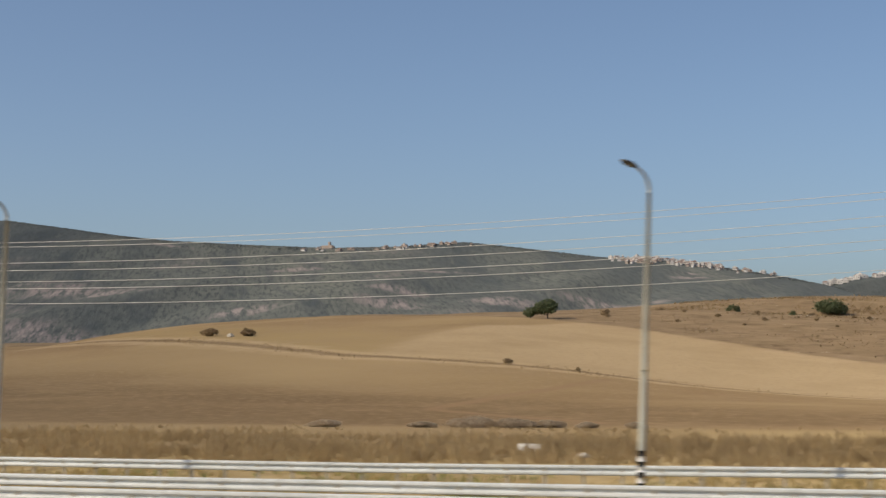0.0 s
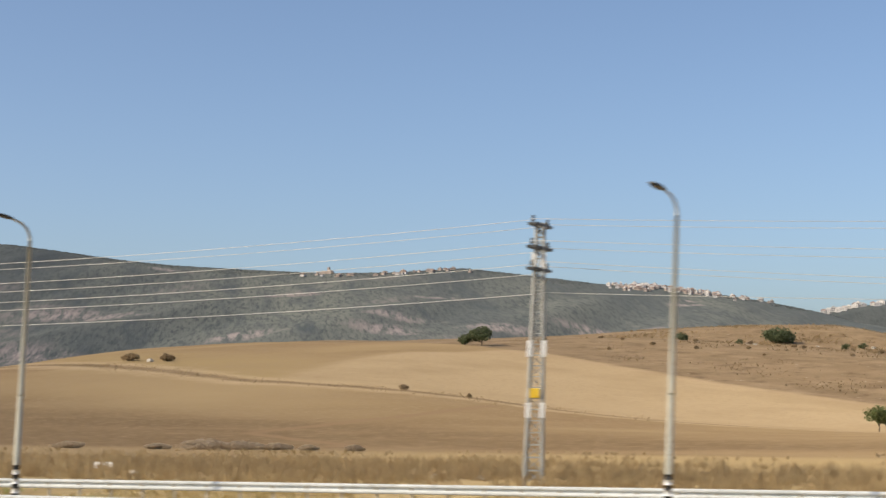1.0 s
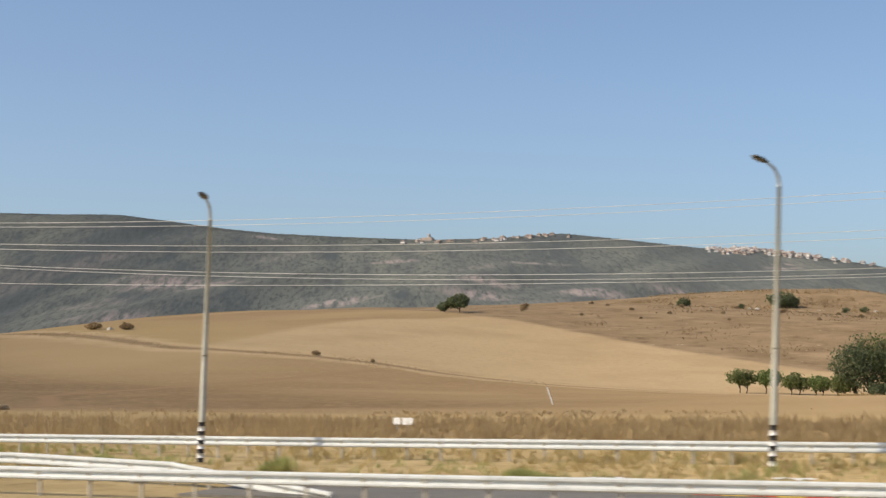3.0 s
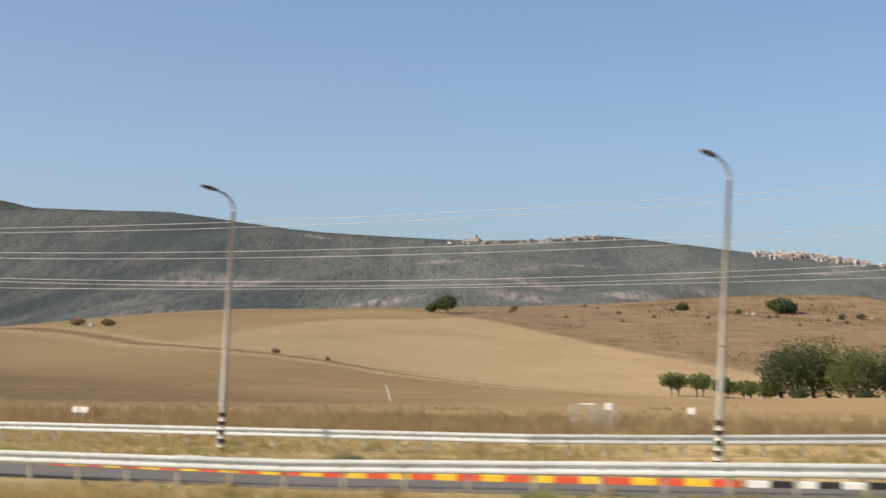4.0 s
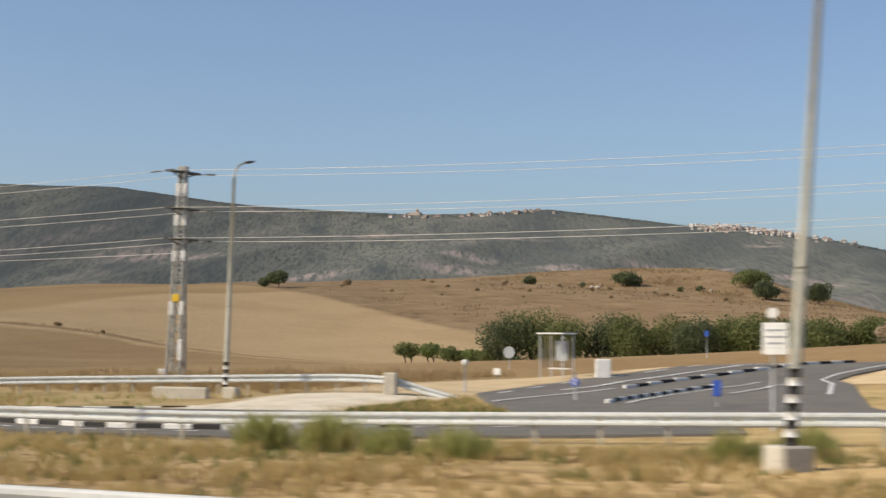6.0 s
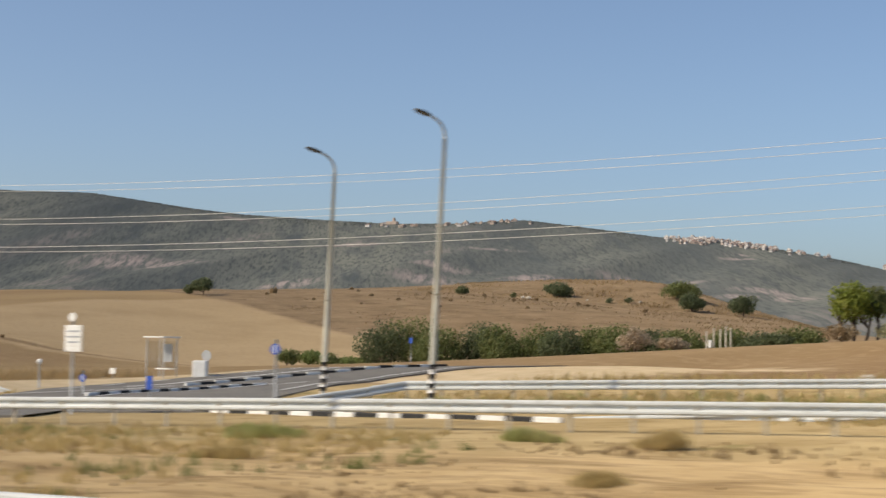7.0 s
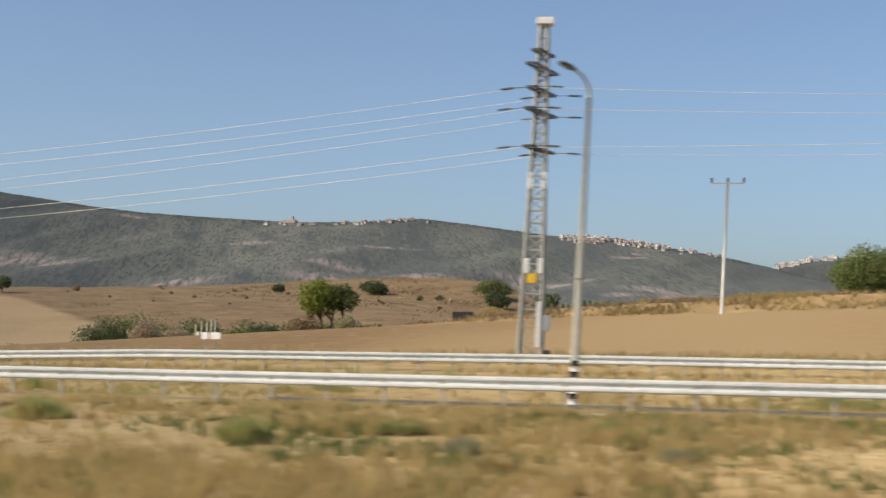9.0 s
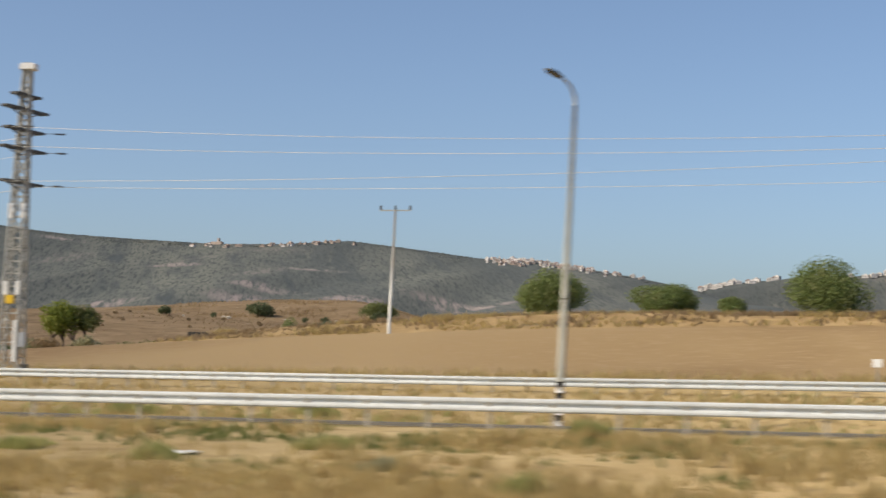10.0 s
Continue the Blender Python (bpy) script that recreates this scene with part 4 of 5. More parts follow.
kerb("kerb_splitter", "short kerb of white and black stones in the junction mouth", [(103.9, 51.9), (103.65, 57), (103.65, 60.3), (103.8, 62.7), (104.6, 65)], 0.75, ("white", "black"), -0.02)
kerb("kerb_far", "black and white kerb stones before the gravel", [(81.5, 45.5), (84, 45.6), (86, 46.0), (88, 47.1), (91, 48.6)], 0.9, ("white", "black"), -0.13)


# ---- trees and bushes ----
def leaf_mesh(name, material, lobes, count, size, rng, flat=0.75, up=0.25):
    """Many small leaf clumps, set in the outer part of overlapping lobes (x, y, z, rx, ry, rz)."""
    lob = np.array(lobes, float)
    vol = lob[:, 3] * lob[:, 4] * lob[:, 5]
    pick = rng.choice(len(lob), count, p=vol / vol.sum())
    d = rng.normal(size=(count, 3))
    d /= np.linalg.norm(d, axis=1)[:, None]
    r = rng.uniform(0.35, 1.08, count) ** 0.55
    r *= 1 + 0.06 * rng.normal(size=count)
    p = lob[pick, :3] + d * r[:, None] * lob[pick, 3:]
    nrm = d + rng.normal(size=(count, 3)) * flat
    nrm[:, 2] += up
    nrm /= np.linalg.norm(nrm, axis=1)[:, None]
    a = np.cross(nrm, rng.normal(size=(count, 3)))
    a /= np.linalg.norm(a, axis=1)[:, None]
    b = np.cross(nrm, a)
    s = size * rng.uniform(0.55, 1.3, count)[:, None]
    lift = nrm * s * 0.25
    v = np.stack([p - a * s, p - b * s * 0.55 + lift, p + a * s, p + b * s * 0.55 + lift], 1).reshape(-1, 3)
    v[:, 2] = np.maximum(v[:, 2], 0.02)
    f = np.arange(count * 4).reshape(count, 4)
    me = bpy.data.meshes.new(name)
    me.from_pydata(v.tolist(), [], f.tolist())
    me.materials.append(material)
    return me


def bush(name, label, category, x, y, w, h, material, seed, trunk=0.0, leaves=900, leaf=0.3, group="", lean=0.0, depth=None, stems=1, sink=0.05):
    """A shrub or tree: tapered stems with limbs below a broken crown."""
    rng = np.random.RandomState(seed)
    root = thing(name, label, category, group, at=(x, y, ground_z(x, y) - sink))
    dep = depth or w
    lobes = []
    n = 9 if w > 2 else 6
    ch = h - trunk
    for i in range(n):
        a, q = 2 * math.pi * i / n + rng.uniform(-0.4, 0.4), rng.uniform(0.15, 0.34)
        k = rng.uniform(0.28, 0.42)
        lobes.append((math.cos(a) * w * q, math.sin(a) * dep * q, trunk + ch * rng.uniform(0.28, 0.66), w * k * 0.72, dep * k * 0.72, ch * rng.uniform(0.24, 0.36)))
    lobes.append((lean * w * 0.1, 0, trunk + ch * 0.66, w * 0.30, dep * 0.30, ch * 0.33))
    lobes.append((0, 0, trunk + ch * 0.40, w * 0.40, dep * 0.40, ch * 0.38))
    crown = new("crown", leaf_mesh("crown", material, lobes, leaves, leaf, rng))
    crown.parent = root
    bm = bmesh.new()
    for s in range(stems):
        ox = (s - (stems - 1) / 2) * w * 0.22
        r = max(0.05, h * 0.022)
        tip = Vector((ox * 1.6 + lean * w * 0.1, 0, trunk + ch * 0.5))
        tube(bm, [(ox, 0, -0.1), (ox * 1.1 + 0.03 * w, 0.02, trunk * 0.5 + 0.1), tip], [r * 1.3, r, r * 0.4], 7)
        for i in range(4):
            l = lobes[(i * 2 + s) % n]
            st = Vector((ox * 1.15, 0, trunk * 0.7 + 0.1))
            tube(bm, [st, st.lerp(Vector(l[:3]), 0.5) + Vector((0, 0, 0.08 * h)), l[:3]], [r * 0.6, r * 0.45, r * 0.15], 5)
    part("trunk", bm, M_BARK, root)
    return root


bush("tree", "small dark rounded tree on the crest of the field", "tree", -116.2, 407, 7.0, 5.2, M_LEAF_OL, 11, 1.0, 1300, 0.42, lean=0.4)
bush("bush", "small dark bush beside the tree on the crest", "bush", -120.6, 406.5, 3.4, 3.0, M_LEAF_OL, 12, 0.1, 500, 0.36)
bush("bush", "small dark bush on the brown hill", "bush", -106.9, 431.6, 2.6, 2.2, M_BRUSH, 13, 0.1, 260, 0.34, group="bushes on the brown hill")
bush("bush", "small dark bush on the brown hill", "bush", -104.6, 424, 1.4, 1.0, M_BRUSH, 14, 0.05, 140, 0.3, group="bushes on the brown hill")
bush("bush", "grey-green bush on the brown hill", "bush", -89.7, 536, 5.6, 3.4, M_LEAF_OL, 15, 0.2, 600, 0.45, group="bushes on the brown hill")
bush("bush", "broad dark green bush on the brown hill", "bush", -60.6, 556, 11.5, 5.4, M_LEAF_OL, 16, 0.2, 1600, 0.5, group="bushes on the brown hill")
bush("tree", "wide dark green tree near the end of the hill", "tree", -19.5, 572, 15.5, 7.2, M_LEAF, 17, 1.0, 2200, 0.5)
bush("bush", "grey-green bush below the wide tree", "bush", -8.6, 545, 9.4, 6.8, M_LEAF_OL, 18, 0.3, 2200, 0.42)
bush("bush", "round grey-green bush at the foot of the hill", "bush", 8.0, 550, 9.6, 7.4, M_LEAF_OL, 19, 0.4, 2200, 0.42)
for i, (x, y, w, h) in enumerate(((-71, 538, 2.4, 2.2), (-38, 545, 2.6, 2.2), (-33, 552, 4.2, 2.2), (-100, 470, 1.6, 1.0), (-84, 500, 1.8, 1.1), (-72, 470, 1.5, 0.9), (-58, 480, 1.4, 0.8), (-48, 500, 1.6, 1.0), (-78, 440, 1.4, 0.8), (-64, 430, 1.2, 0.8), (-90, 455, 1.3, 0.8), (-40, 460, 1.4, 0.8), (-52, 440, 1.2, 0.7), (-30, 490, 1.5, 0.9), (-20, 470, 1.4, 0.9), (-66, 410, 1.0, 0.6), (-84, 415, 1.1, 0.7), (-24, 430, 1.2, 0.7), (-44, 415, 1.1, 0.6), (-5, 480, 1.6, 1.0))):
    bush("bush", "low dry scrub bush on the brown hill", "bush", x, y, w, h, M_BRUSH if h < 1.5 else M_LEAF_OL, 30 + i, 0.05, 200, 0.3, group="scrub on the brown hill")
for i, (x, y) in enumerate(((-155.5, 297), (-147.2, 297))):
    bush("bush", "dry brown bush on the field", "bush", x, y, 3.9 - i * 0.7, 1.7, M_BRUSH, 60 + i, 0.05, 420, 0.34, group="dry bushes on the field")
bush("bush", "tuft of dry brush beside the field track", "bush", -82.0, 263, 1.9, 0.9, M_BRUSH, 62, 0.05, 220, 0.18)
bush("bush", "small dark tuft beside the field track", "bush", -69.2, 260.2, 0.9, 0.7, M_BRUSH, 63, 0.05, 110, 0.18)
for i, (x, w, h, t) in enumerate(((-2.0, 4.8, 4.0, 1.1), (2.0, 4.4, 4.2, 1.2), (6.2, 5.4, 3.6, 0.7), (9.8, 4.6, 3.2, 0.5), (13.2, 4.6, 3.4, 0.4))):
    bush("tree", "small round orchard tree with a thin trunk", "tree", x, 256 + 0.6 * (i % 2), w, h, M_LEAF_FR if i % 2 else M_LEAF, 70 + i, t, 1100, 0.25, group="small orchard trees", stems=2)
ROW_TALL = (1.0, 1.08, 0.95, 1.1, 1.02)
for i, (x, y, w, h) in enumerate(((16.5, 256, 8.0, 9.9), (21.0, 259, 8.5, 9.6), (27.5, 255, 8.0, 9.4), (33.0, 259, 8.0, 8.6), (38.5, 256, 7.5, 9.0), (44.0, 259, 8.0, 8.8), (49.0, 256, 7.5, 7.9), (54.0, 259, 7.5, 8.6), (59.5, 256, 7.0, 7.4), (65.0, 259, 7.5, 7.0), (70.5, 256, 7.0, 6.6), (76.0, 259, 7.0, 6.2), (82.0, 257, 7.0, 5.8), (88.0, 258, 7.0, 5.4))):
    bush("tree", "dense dark green tree in a row beside the field", "tree", x, y, w * 1.2, h * ROW_TALL[i % 5], M_LEAF if i % 3 else M_LEAF_OL, 80 + i, 0.4, 4200, 0.25, group="row of dense green trees", stems=2)
for i, (x, y, w, h) in enumerate(((20, 250, 3, 2.2), (30, 249, 3.4, 2.0), (43, 250, 3, 1.8), (55, 249, 3.2, 2.0))):
    bush("bush", "low bush under the row of trees", "bush", x, y, w, h, M_LEAF_OL, 96 + i, 0.05, 420, 0.3, group="low bushes under the trees")
bush("tree", "bright yellow-green round tree with several pale stems", "tree", 118.4, 133.5, 4.3, 5.0, M_LEAF_BR, 101, 1.5, 2600, 0.17, stems=3)
bush("tree", "darker green small tree beside the bright tree", "tree", 120.1, 134.6, 3.1, 4.5, M_LEAF, 104, 1.9, 1700, 0.17, stems=1)
bush("bush", "dry shrub at the foot of the bright tree", "bush", 117.6, 132, 3.0, 1.6, M_BRUSH, 102, 0.05, 420, 0.18)
bush("bush", "dry grey shrub at the foot of the bright tree", "bush", 121.4, 132.5, 2.6, 1.5, M_SAGE, 103, 0.05, 360, 0.18)
for i, (x, y, w, h) in enumerate(((166.9, 128, 6.0, 4.3), (176.2, 130, 5.6, 2.9), (188.6, 128, 6.8, 4.9), (181.8, 126.5, 2.3, 1.8), (199.0, 129, 5.0, 3.4))):
    bush("bush", "feathery green bush on the grassy bank", "bush", x, y, w, h, M_LEAF_FR, 110 + i, 0.05, 11000 if w > 4 else 3200, 0.12, group="feathery bushes on the bank", sink=0.3)
bush("bush", "tall slim green bush beside the prickly pears", "bush", 134.7, 149, 2.2, 2.8, M_LEAF_FR, 105, 0.1, 1500, 0.13)
bush("bush", "golden dry bush beside the trailer", "bush", 134.0, 136.0, 2.8, 1.5, M_STRAW, 106, 0.05, 1500, 0.10)
for i, (x, y, w, h) in enumerate(((100, 134, 3.0, 2.3), (103.0, 135, 3.0, 1.2), (112, 135, 3.0, 1.1), (126, 140, 2.4, 0.9))):
    bush("bush", "green low shrub on the field edge" if i == 2 else "dry pale shrub on the field edge", "bush", x, y, w, h, (M_TUMBLE, M_TUMBLE, M_LEAF_OL, M_BRUSHPALE)[i], 120 + i, 0.05, 800, 0.16, group="dry shrubs on the field edge")


def cactus(x, y, seed):
    """A clump of prickly pear: flat round pads stacked on one another."""
    rng = random.Random(seed)
    root = thing("cactus", "clump of grey-green prickly pear with flat pads", "cactus", "prickly pears", at=(x, y, ground_z(x, y) - 0.05))
    for i in range(22):
        bm = bmesh.new()
        bmesh.ops.create_uvsphere(bm, u_segments=8, v_segments=5, radius=0.26)
        m = pose(rng.uniform(-1.1, 1.1), rng.uniform(-0.4, 0.4), 0.26 + 0.42 * (i % 4), rng.uniform(-25, 25), rng.uniform(-35, 35), rng.uniform(0, 180)) @ Matrix.Diagonal((0.8, 0.22, 1.15, 1))
        bmesh.ops.transform(bm, matrix=m, verts=bm.verts)
        part("pad", bm, M_CACTUS, root)


for i in range(5):
    cactus(135.4 + i * 1.2, 147.5 + 0.6 * (i % 2), i)

def weed(label, x, y, w, h, material, seed):
    """A fuzzy clump of thin stalks that lean outwards."""
    rng = np.random.RandomState(seed)
    root = thing("weed", label, "weed", "weeds on the verge", at=(x, y, ground_z(x, y)))
    heads = rng.normal(size=(5, 2)) * (w * 0.2, w * 0.15)
    n = int(350 + 260 * w)
    k = rng.randint(0, 5, n)
    base = heads[k] + rng.normal(size=(n, 2)) * w * 0.1
    out = base / (w * 0.5)
    tall = h * np.clip(1.05 - 0.55 * np.hypot(out[:, 0], out[:, 1]), 0.2, 1) * rng.uniform(0.35, 1.1, n) * rng.uniform(0.7, 1.1, 5)[k]
    lean = (out * 0.35 + rng.normal(size=(n, 2)) * 0.3) * tall[:, None]
    a = rng.uniform(0, np.pi, n)
    side = np.stack([np.cos(a), np.sin(a), 0.4 * rng.normal(size=n)], 1) * rng.uniform(0.008, 0.02, n)[:, None]
    low = np.c_[base + lean * 0.3, tall * 0.3 * rng.uniform(0, 1, n) - 0.02]
    mid = np.c_[base + lean * 0.6, tall * 0.62]
    tip = np.c_[base + lean, tall]
    v = np.stack([low - side * 0.5, low + side * 0.5, mid + side, tip, mid - side], 1).reshape(-1, 3)
    me = bpy.data.meshes.new("leaves")
    me.from_pydata(v.tolist(), [], (np.arange(n)[:, None] * 5 + np.arange(5)).tolist())
    me.materials.append(material)
    new("leaves", me).parent = root
    bm = bmesh.new()
    for p in heads:
        tube(bm, [(p[0], p[1], -0.05), (p[0] * 1.05, p[1] * 1.05, h * 0.35), (p[0] * 1.2, p[1] * 1.2, h * 0.7)], [0.012, 0.009, 0.004], 5)
    part("stem", bm, M_BRUSHMID, root)


# weeds on the verge
for i, (x, y, w, h, kind) in enumerate((
        (69.5, 27.0, 1.5, 0.55, 0), (71.5, 26.2, 1.1, 0.4, 0), (73.6, 30.5, 1.2, 0.35, 1), (74.9, 29.0, 1.6, 0.5, 0), (76.9, 27.2, 2.2, 0.6, 0), (79.0, 25.5, 1.6, 0.5, 1), (84.0, 22.5, 2.0, 0.7, 0),
        (86.0, 20.5, 1.8, 0.5, 0), (93.2, 22.5, 1.2, 0.55, 0), (95.2, 23.5, 1.7, 0.6, 1), (97.0, 24.2, 1.5, 0.65, 1), (98.8, 22.0, 1.2, 0.45, 2), (101.5, 23.4, 1.3, 0.6, 1), (103.0, 31.4, 1.6, 0.9, 0),
        (104.8, 31.0, 1.8, 1.0, 0), (106.4, 30.6, 1.3, 0.8, 0), (108.5, 29.6, 1.5, 0.8, 0), (113.6, 30.6, 1.1, 0.7, 0), (114.9, 30.9, 1.3, 0.8, 0), (117.6, 29.5, 0.7, 0.35, 0), (122.5, 32.5, 0.9, 0.3, 0),
        (124.0, 31.0, 1.8, 0.35, 0), (129.8, 31.4, 1.4, 0.35, 0), (133.0, 30.4, 1.2, 0.4, 2), (126.5, 25.5, 1.4, 0.3, 2), (134.0, 23.6, 1.0, 0.3, 2), (140.5, 23.0, 0.9, 0.35, 0), (144.0, 24.0, 1.0, 0.3, 2),
        (154.0, 29.0, 1.6, 0.5, 0), (158.5, 30.5, 1.2, 0.9, 2), (162.0, 28.4, 1.2, 0.5, 0), (166.0, 30.8, 0.9, 0.25, 0), (168.2, 26.0, 1.1, 0.5, 0), (170.1, 28.2, 1.5, 0.3, 0), (172.4, 25.6, 0.9, 0.35, 1),
        (174.0, 29.0, 1.0, 0.3, 0), (176.0, 25.2, 0.8, 0.3, 1), (179.5, 28.4, 1.6, 0.3, 0), (181.0, 24.2, 0.9, 0.35, 0), (184.0, 27.0, 1.3, 0.35, 0), (187.5, 26.0, 1.0, 0.4, 0), (189.5, 28.6, 1.2, 0.35, 0),
        (193.5, 33.2, 1.0, 0.5, 0), (192.0, 25.5, 1.0, 0.4, 1), (195.0, 23.5, 1.2, 0.4, 0), (83.5, 43.5, 1.3, 0.6, 0), (81.2, 42.8, 0.9, 0.5, 2), (86.0, 43.0, 0.7, 0.4, 2), (150, 45.5, 1.6, 0.4, 0),
        (160, 46.5, 2.2, 0.4, 0), (176, 45.5, 2.0, 0.5, 0), (182, 46.0, 1.6, 0.5, 0), (10, 41.0, 1.7, 0.5, 0), (22, 41.5, 2.2, 0.5, 0), (29, 43.5, 1.4, 0.45, 0), (36, 43.0, 1.6, 0.5, 0), (-6, 41.5, 2.4, 0.6, 0), (-14, 42, 2.0, 0.5, 0), (44, 42, 1.8, 0.35, 0), (56, 44, 1.6, 0.35, 1))):
    weed(("green leafy weed clump on the dry verge", "grey-green weed clump on the dry verge", "dry straw-coloured weed clump on the verge")[kind], x, y, w, h * (0.85 if kind == 1 else 1.0),
         (M_WEED, M_SAGE, M_STRAW)[kind], 200 + i)


# ---- grasses ----
def off_road(p):
    """Drops the spots that lie on paved or gravelled ground."""
    x, y = p[:, 0], p[:, 1]
    on = (x > 40) & (x < 127) & (y > 33.8) & (y < 37.8)
    on |= (x > 83.5) & (x < 129) & (y > 37.8) & (y < 46.8)
    on |= (x > 89.2) & (x < 96.6) & (y > 46) & (y < 57.5)
    c = smooth_line(SIDE, 1.0)
    on |= (x > np.interp(y, [46.8, 50.8, 53.4, 57.4], [102.4, 99.9, 98.6, 96.6])) & (x < 115) & (y > 46.8) & (y < 57.4)
    near = (y > 57.4) & (y < 130) & (x > 50) & (x < 115)
    d = np.full(len(p), 99.0)
    d[near] = np.min(np.hypot(x[near, None] - c[None, :, 0], y[near, None] - c[None, :, 1]), axis=1) if near.any() else 99.0
    return p[~(on | (d < 6.2))]


def grass(name, label, spots, blades, tall, wide, material, seed):
    """Tufts of thin blades at the spots, one object."""
    rng = np.random.RandomState(seed)
    s = off_road(np.asarray(spots, float))
    z = heights(s[:, 0], s[:, 1])
    n = len(s) * blades
    base = np.repeat(np.c_[s, z], blades, 0)
    hgt = np.repeat(tall[0] + (tall[1] - tall[0]) * rng.rand(len(s)) ** 1.6, blades) * rng.uniform(0.5, 1.1, n)
    base[:, :2] += rng.normal(size=(n, 2)) * (hgt * 0.28)[:, None]
    a = rng.uniform(0, 2 * np.pi, n)
    lean = np.stack([np.cos(a), np.sin(a)], 1) * (hgt * rng.uniform(0.05, 0.55, n))[:, None]
    b = rng.uniform(0, np.pi, n)
    side = np.stack([np.cos(b), np.sin(b), 0 * b], 1) * (wide * rng.uniform(0.6, 1.3, n))[:, None]
    tip = base + np.c_[lean, hgt]
    mid = base + np.c_[lean * 0.35, hgt * 0.55]
    base[:, 2] -= 0.04
    v = np.stack([base - side, base + side, mid + side * 0.7, tip, mid - side * 0.7], 1).reshape(-1, 3)
    k = np.arange(n)[:, None] * 5
    me = bpy.data.meshes.new(name)
    me.from_pydata(v.tolist(), [], (k + np.array([[0, 1, 2, 3, 4]])).tolist())
    me.materials.append(material)
    return tagged(new(name, me), label, "grass", kind="stuff")


def patchy(n, x0, x1, y0, y1, seed, cell=4.0, keep=0.5):
    """Random spots in a stretch of ground, thinned to patches."""
    rng = np.random.RandomState(seed)
    p = np.stack([rng.uniform(x0, x1, n), rng.uniform(y0, y1, n)], 1)
    w = rough_noise(p[:, 0], p[:, 1], cell, 1.0, seed + 50) + 0.5 + 0.15 * rng.normal(size=n)
    return p[w > keep]


def along(n, pts, spread, seed, cell=5.0, keep=0.4):
    """Random spots beside a plan line, thinned to patches."""
    rng = np.random.RandomState(seed)
    c = smooth_line(pts, 0.5)
    p = c[rng.randint(0, len(c), n)] + rng.normal(size=(n, 2)) * spread
    return p[rough_noise(p[:, 0], p[:, 1], cell, 1.0, seed + 50) + 0.5 > keep]


grass("dry_grass", "tall golden dry grass on the verge", patchy(9800, 157, 222, 15.0, 24.5, 1, 3.5, 0.54), 12, (0.15, 0.5), 0.011, M_STRAW, 1)
grass("dry_grass_short", "short golden dry grass on the verge", patchy(12000, 55, 128, 15.0, 33.5, 2, 3, 0.57), 9, (0.08, 0.32), 0.011, M_STRAW, 2)
grass("dry_grass_mid", "dry grass between the guard rails", patchy(17000, -50, 222, 38.5, 54, 3, 5, 0.42), 7, (0.12, 0.42), 0.018, M_STRAW, 3)
grass("golden_tufts", "golden dry grass tufts on the verge", patchy(3700, 161, 222, 22.5, 33.5, 41, 2.2, 0.70), 22, (0.18, 0.5), 0.010, M_STRAW, 41)
grass("verge_tufts", "golden dry grass tufts beside the near rail", patchy(3600, 58, 120, 17, 31, 42, 2.4, 0.70), 20, (0.15, 0.42), 0.010, M_STRAW, 42)
grass("brown_stubble", "low brown trampled stalks on the sandy verge", patchy(9000, 100, 160, 17, 32, 43, 3.0, 0.64), 9, (0.03, 0.12), 0.016, M_BRUSHMID, 43)
grass("dry_grass_low", "sparse dry grass on bare earth", patchy(13000, 158, 222, 21, 35, 4, 3, 0.44), 8, (0.08, 0.28), 0.012, M_STRAW, 4)
grass("green_grass", "low green grass patches on the verge", patchy(11500, 161, 222, 17, 34.5, 14, 1.7, 0.67), 10, (0.07, 0.26), 0.014, M_GREEN, 14)
grass("green_grass_verge", "low green grass tufts on the sandy verge", patchy(6000, 55, 130, 16, 33, 24, 2.5, 0.74), 9, (0.08, 0.3), 0.014, M_GREEN, 24)
grass("green_grass_mid", "low green grass between the guard rails", patchy(9000, -50, 222, 39, 53, 15, 5, 0.66), 8, (0.12, 0.4), 0.018, M_WEED, 15)
isle = patchy(2600, 91, 104, 46.7, 57, 33, 2.0, 0.42)
grass("island_grass", "dry grass on the traffic island", isle, 9, (0.05, 0.22), 0.015, M_STRAW, 33)
grass("island_weeds", "low green weeds on the traffic island", patchy(3600, 92, 104, 46.7, 53, 34, 1.6, 0.45), 9, (0.05, 0.22), 0.015, M_GREEN, 34)
grass("dry_brush", "dry pale brush along the field edge", patchy(13000, -60, 90, 56, 78, 5, 6, 0.40), 12, (0.15, 0.8), 0.015, M_BRUSHPALE, 5)
grass("dark_brush", "brown dry brush along the field edge", patchy(5500, -60, 88, 58.5, 72, 6, 4.5, 0.60), 18, (0.2, 0.85), 0.014, M_BRUSHMID, 6)
grass("brush_strip", "dry grass along the field edge beyond the junction", patchy(5200, 118, 225, 57, 66, 7, 5, 0.42), 7, (0.15, 0.6), 0.025, M_STRAW, 7)
bg = patchy(9000, 128, 215, 118, 136, 8, 3.5, 0.56)
bg = bg[(bg[:, 0] > 150) | ((bg[:, 1] < 121) & (bg[:, 0] > 136))]
grass("bank_grass", "tall dry grass on the bank", bg, 9, (0.12, 0.6), 0.03, M_STRAW, 8)
grass("bank_brush", "brown dry scrub on the bank", patchy(9000, 135, 215, 118.5, 138, 28, 3, 0.52), 9, (0.12, 0.55), 0.035, M_BRUSH, 28)
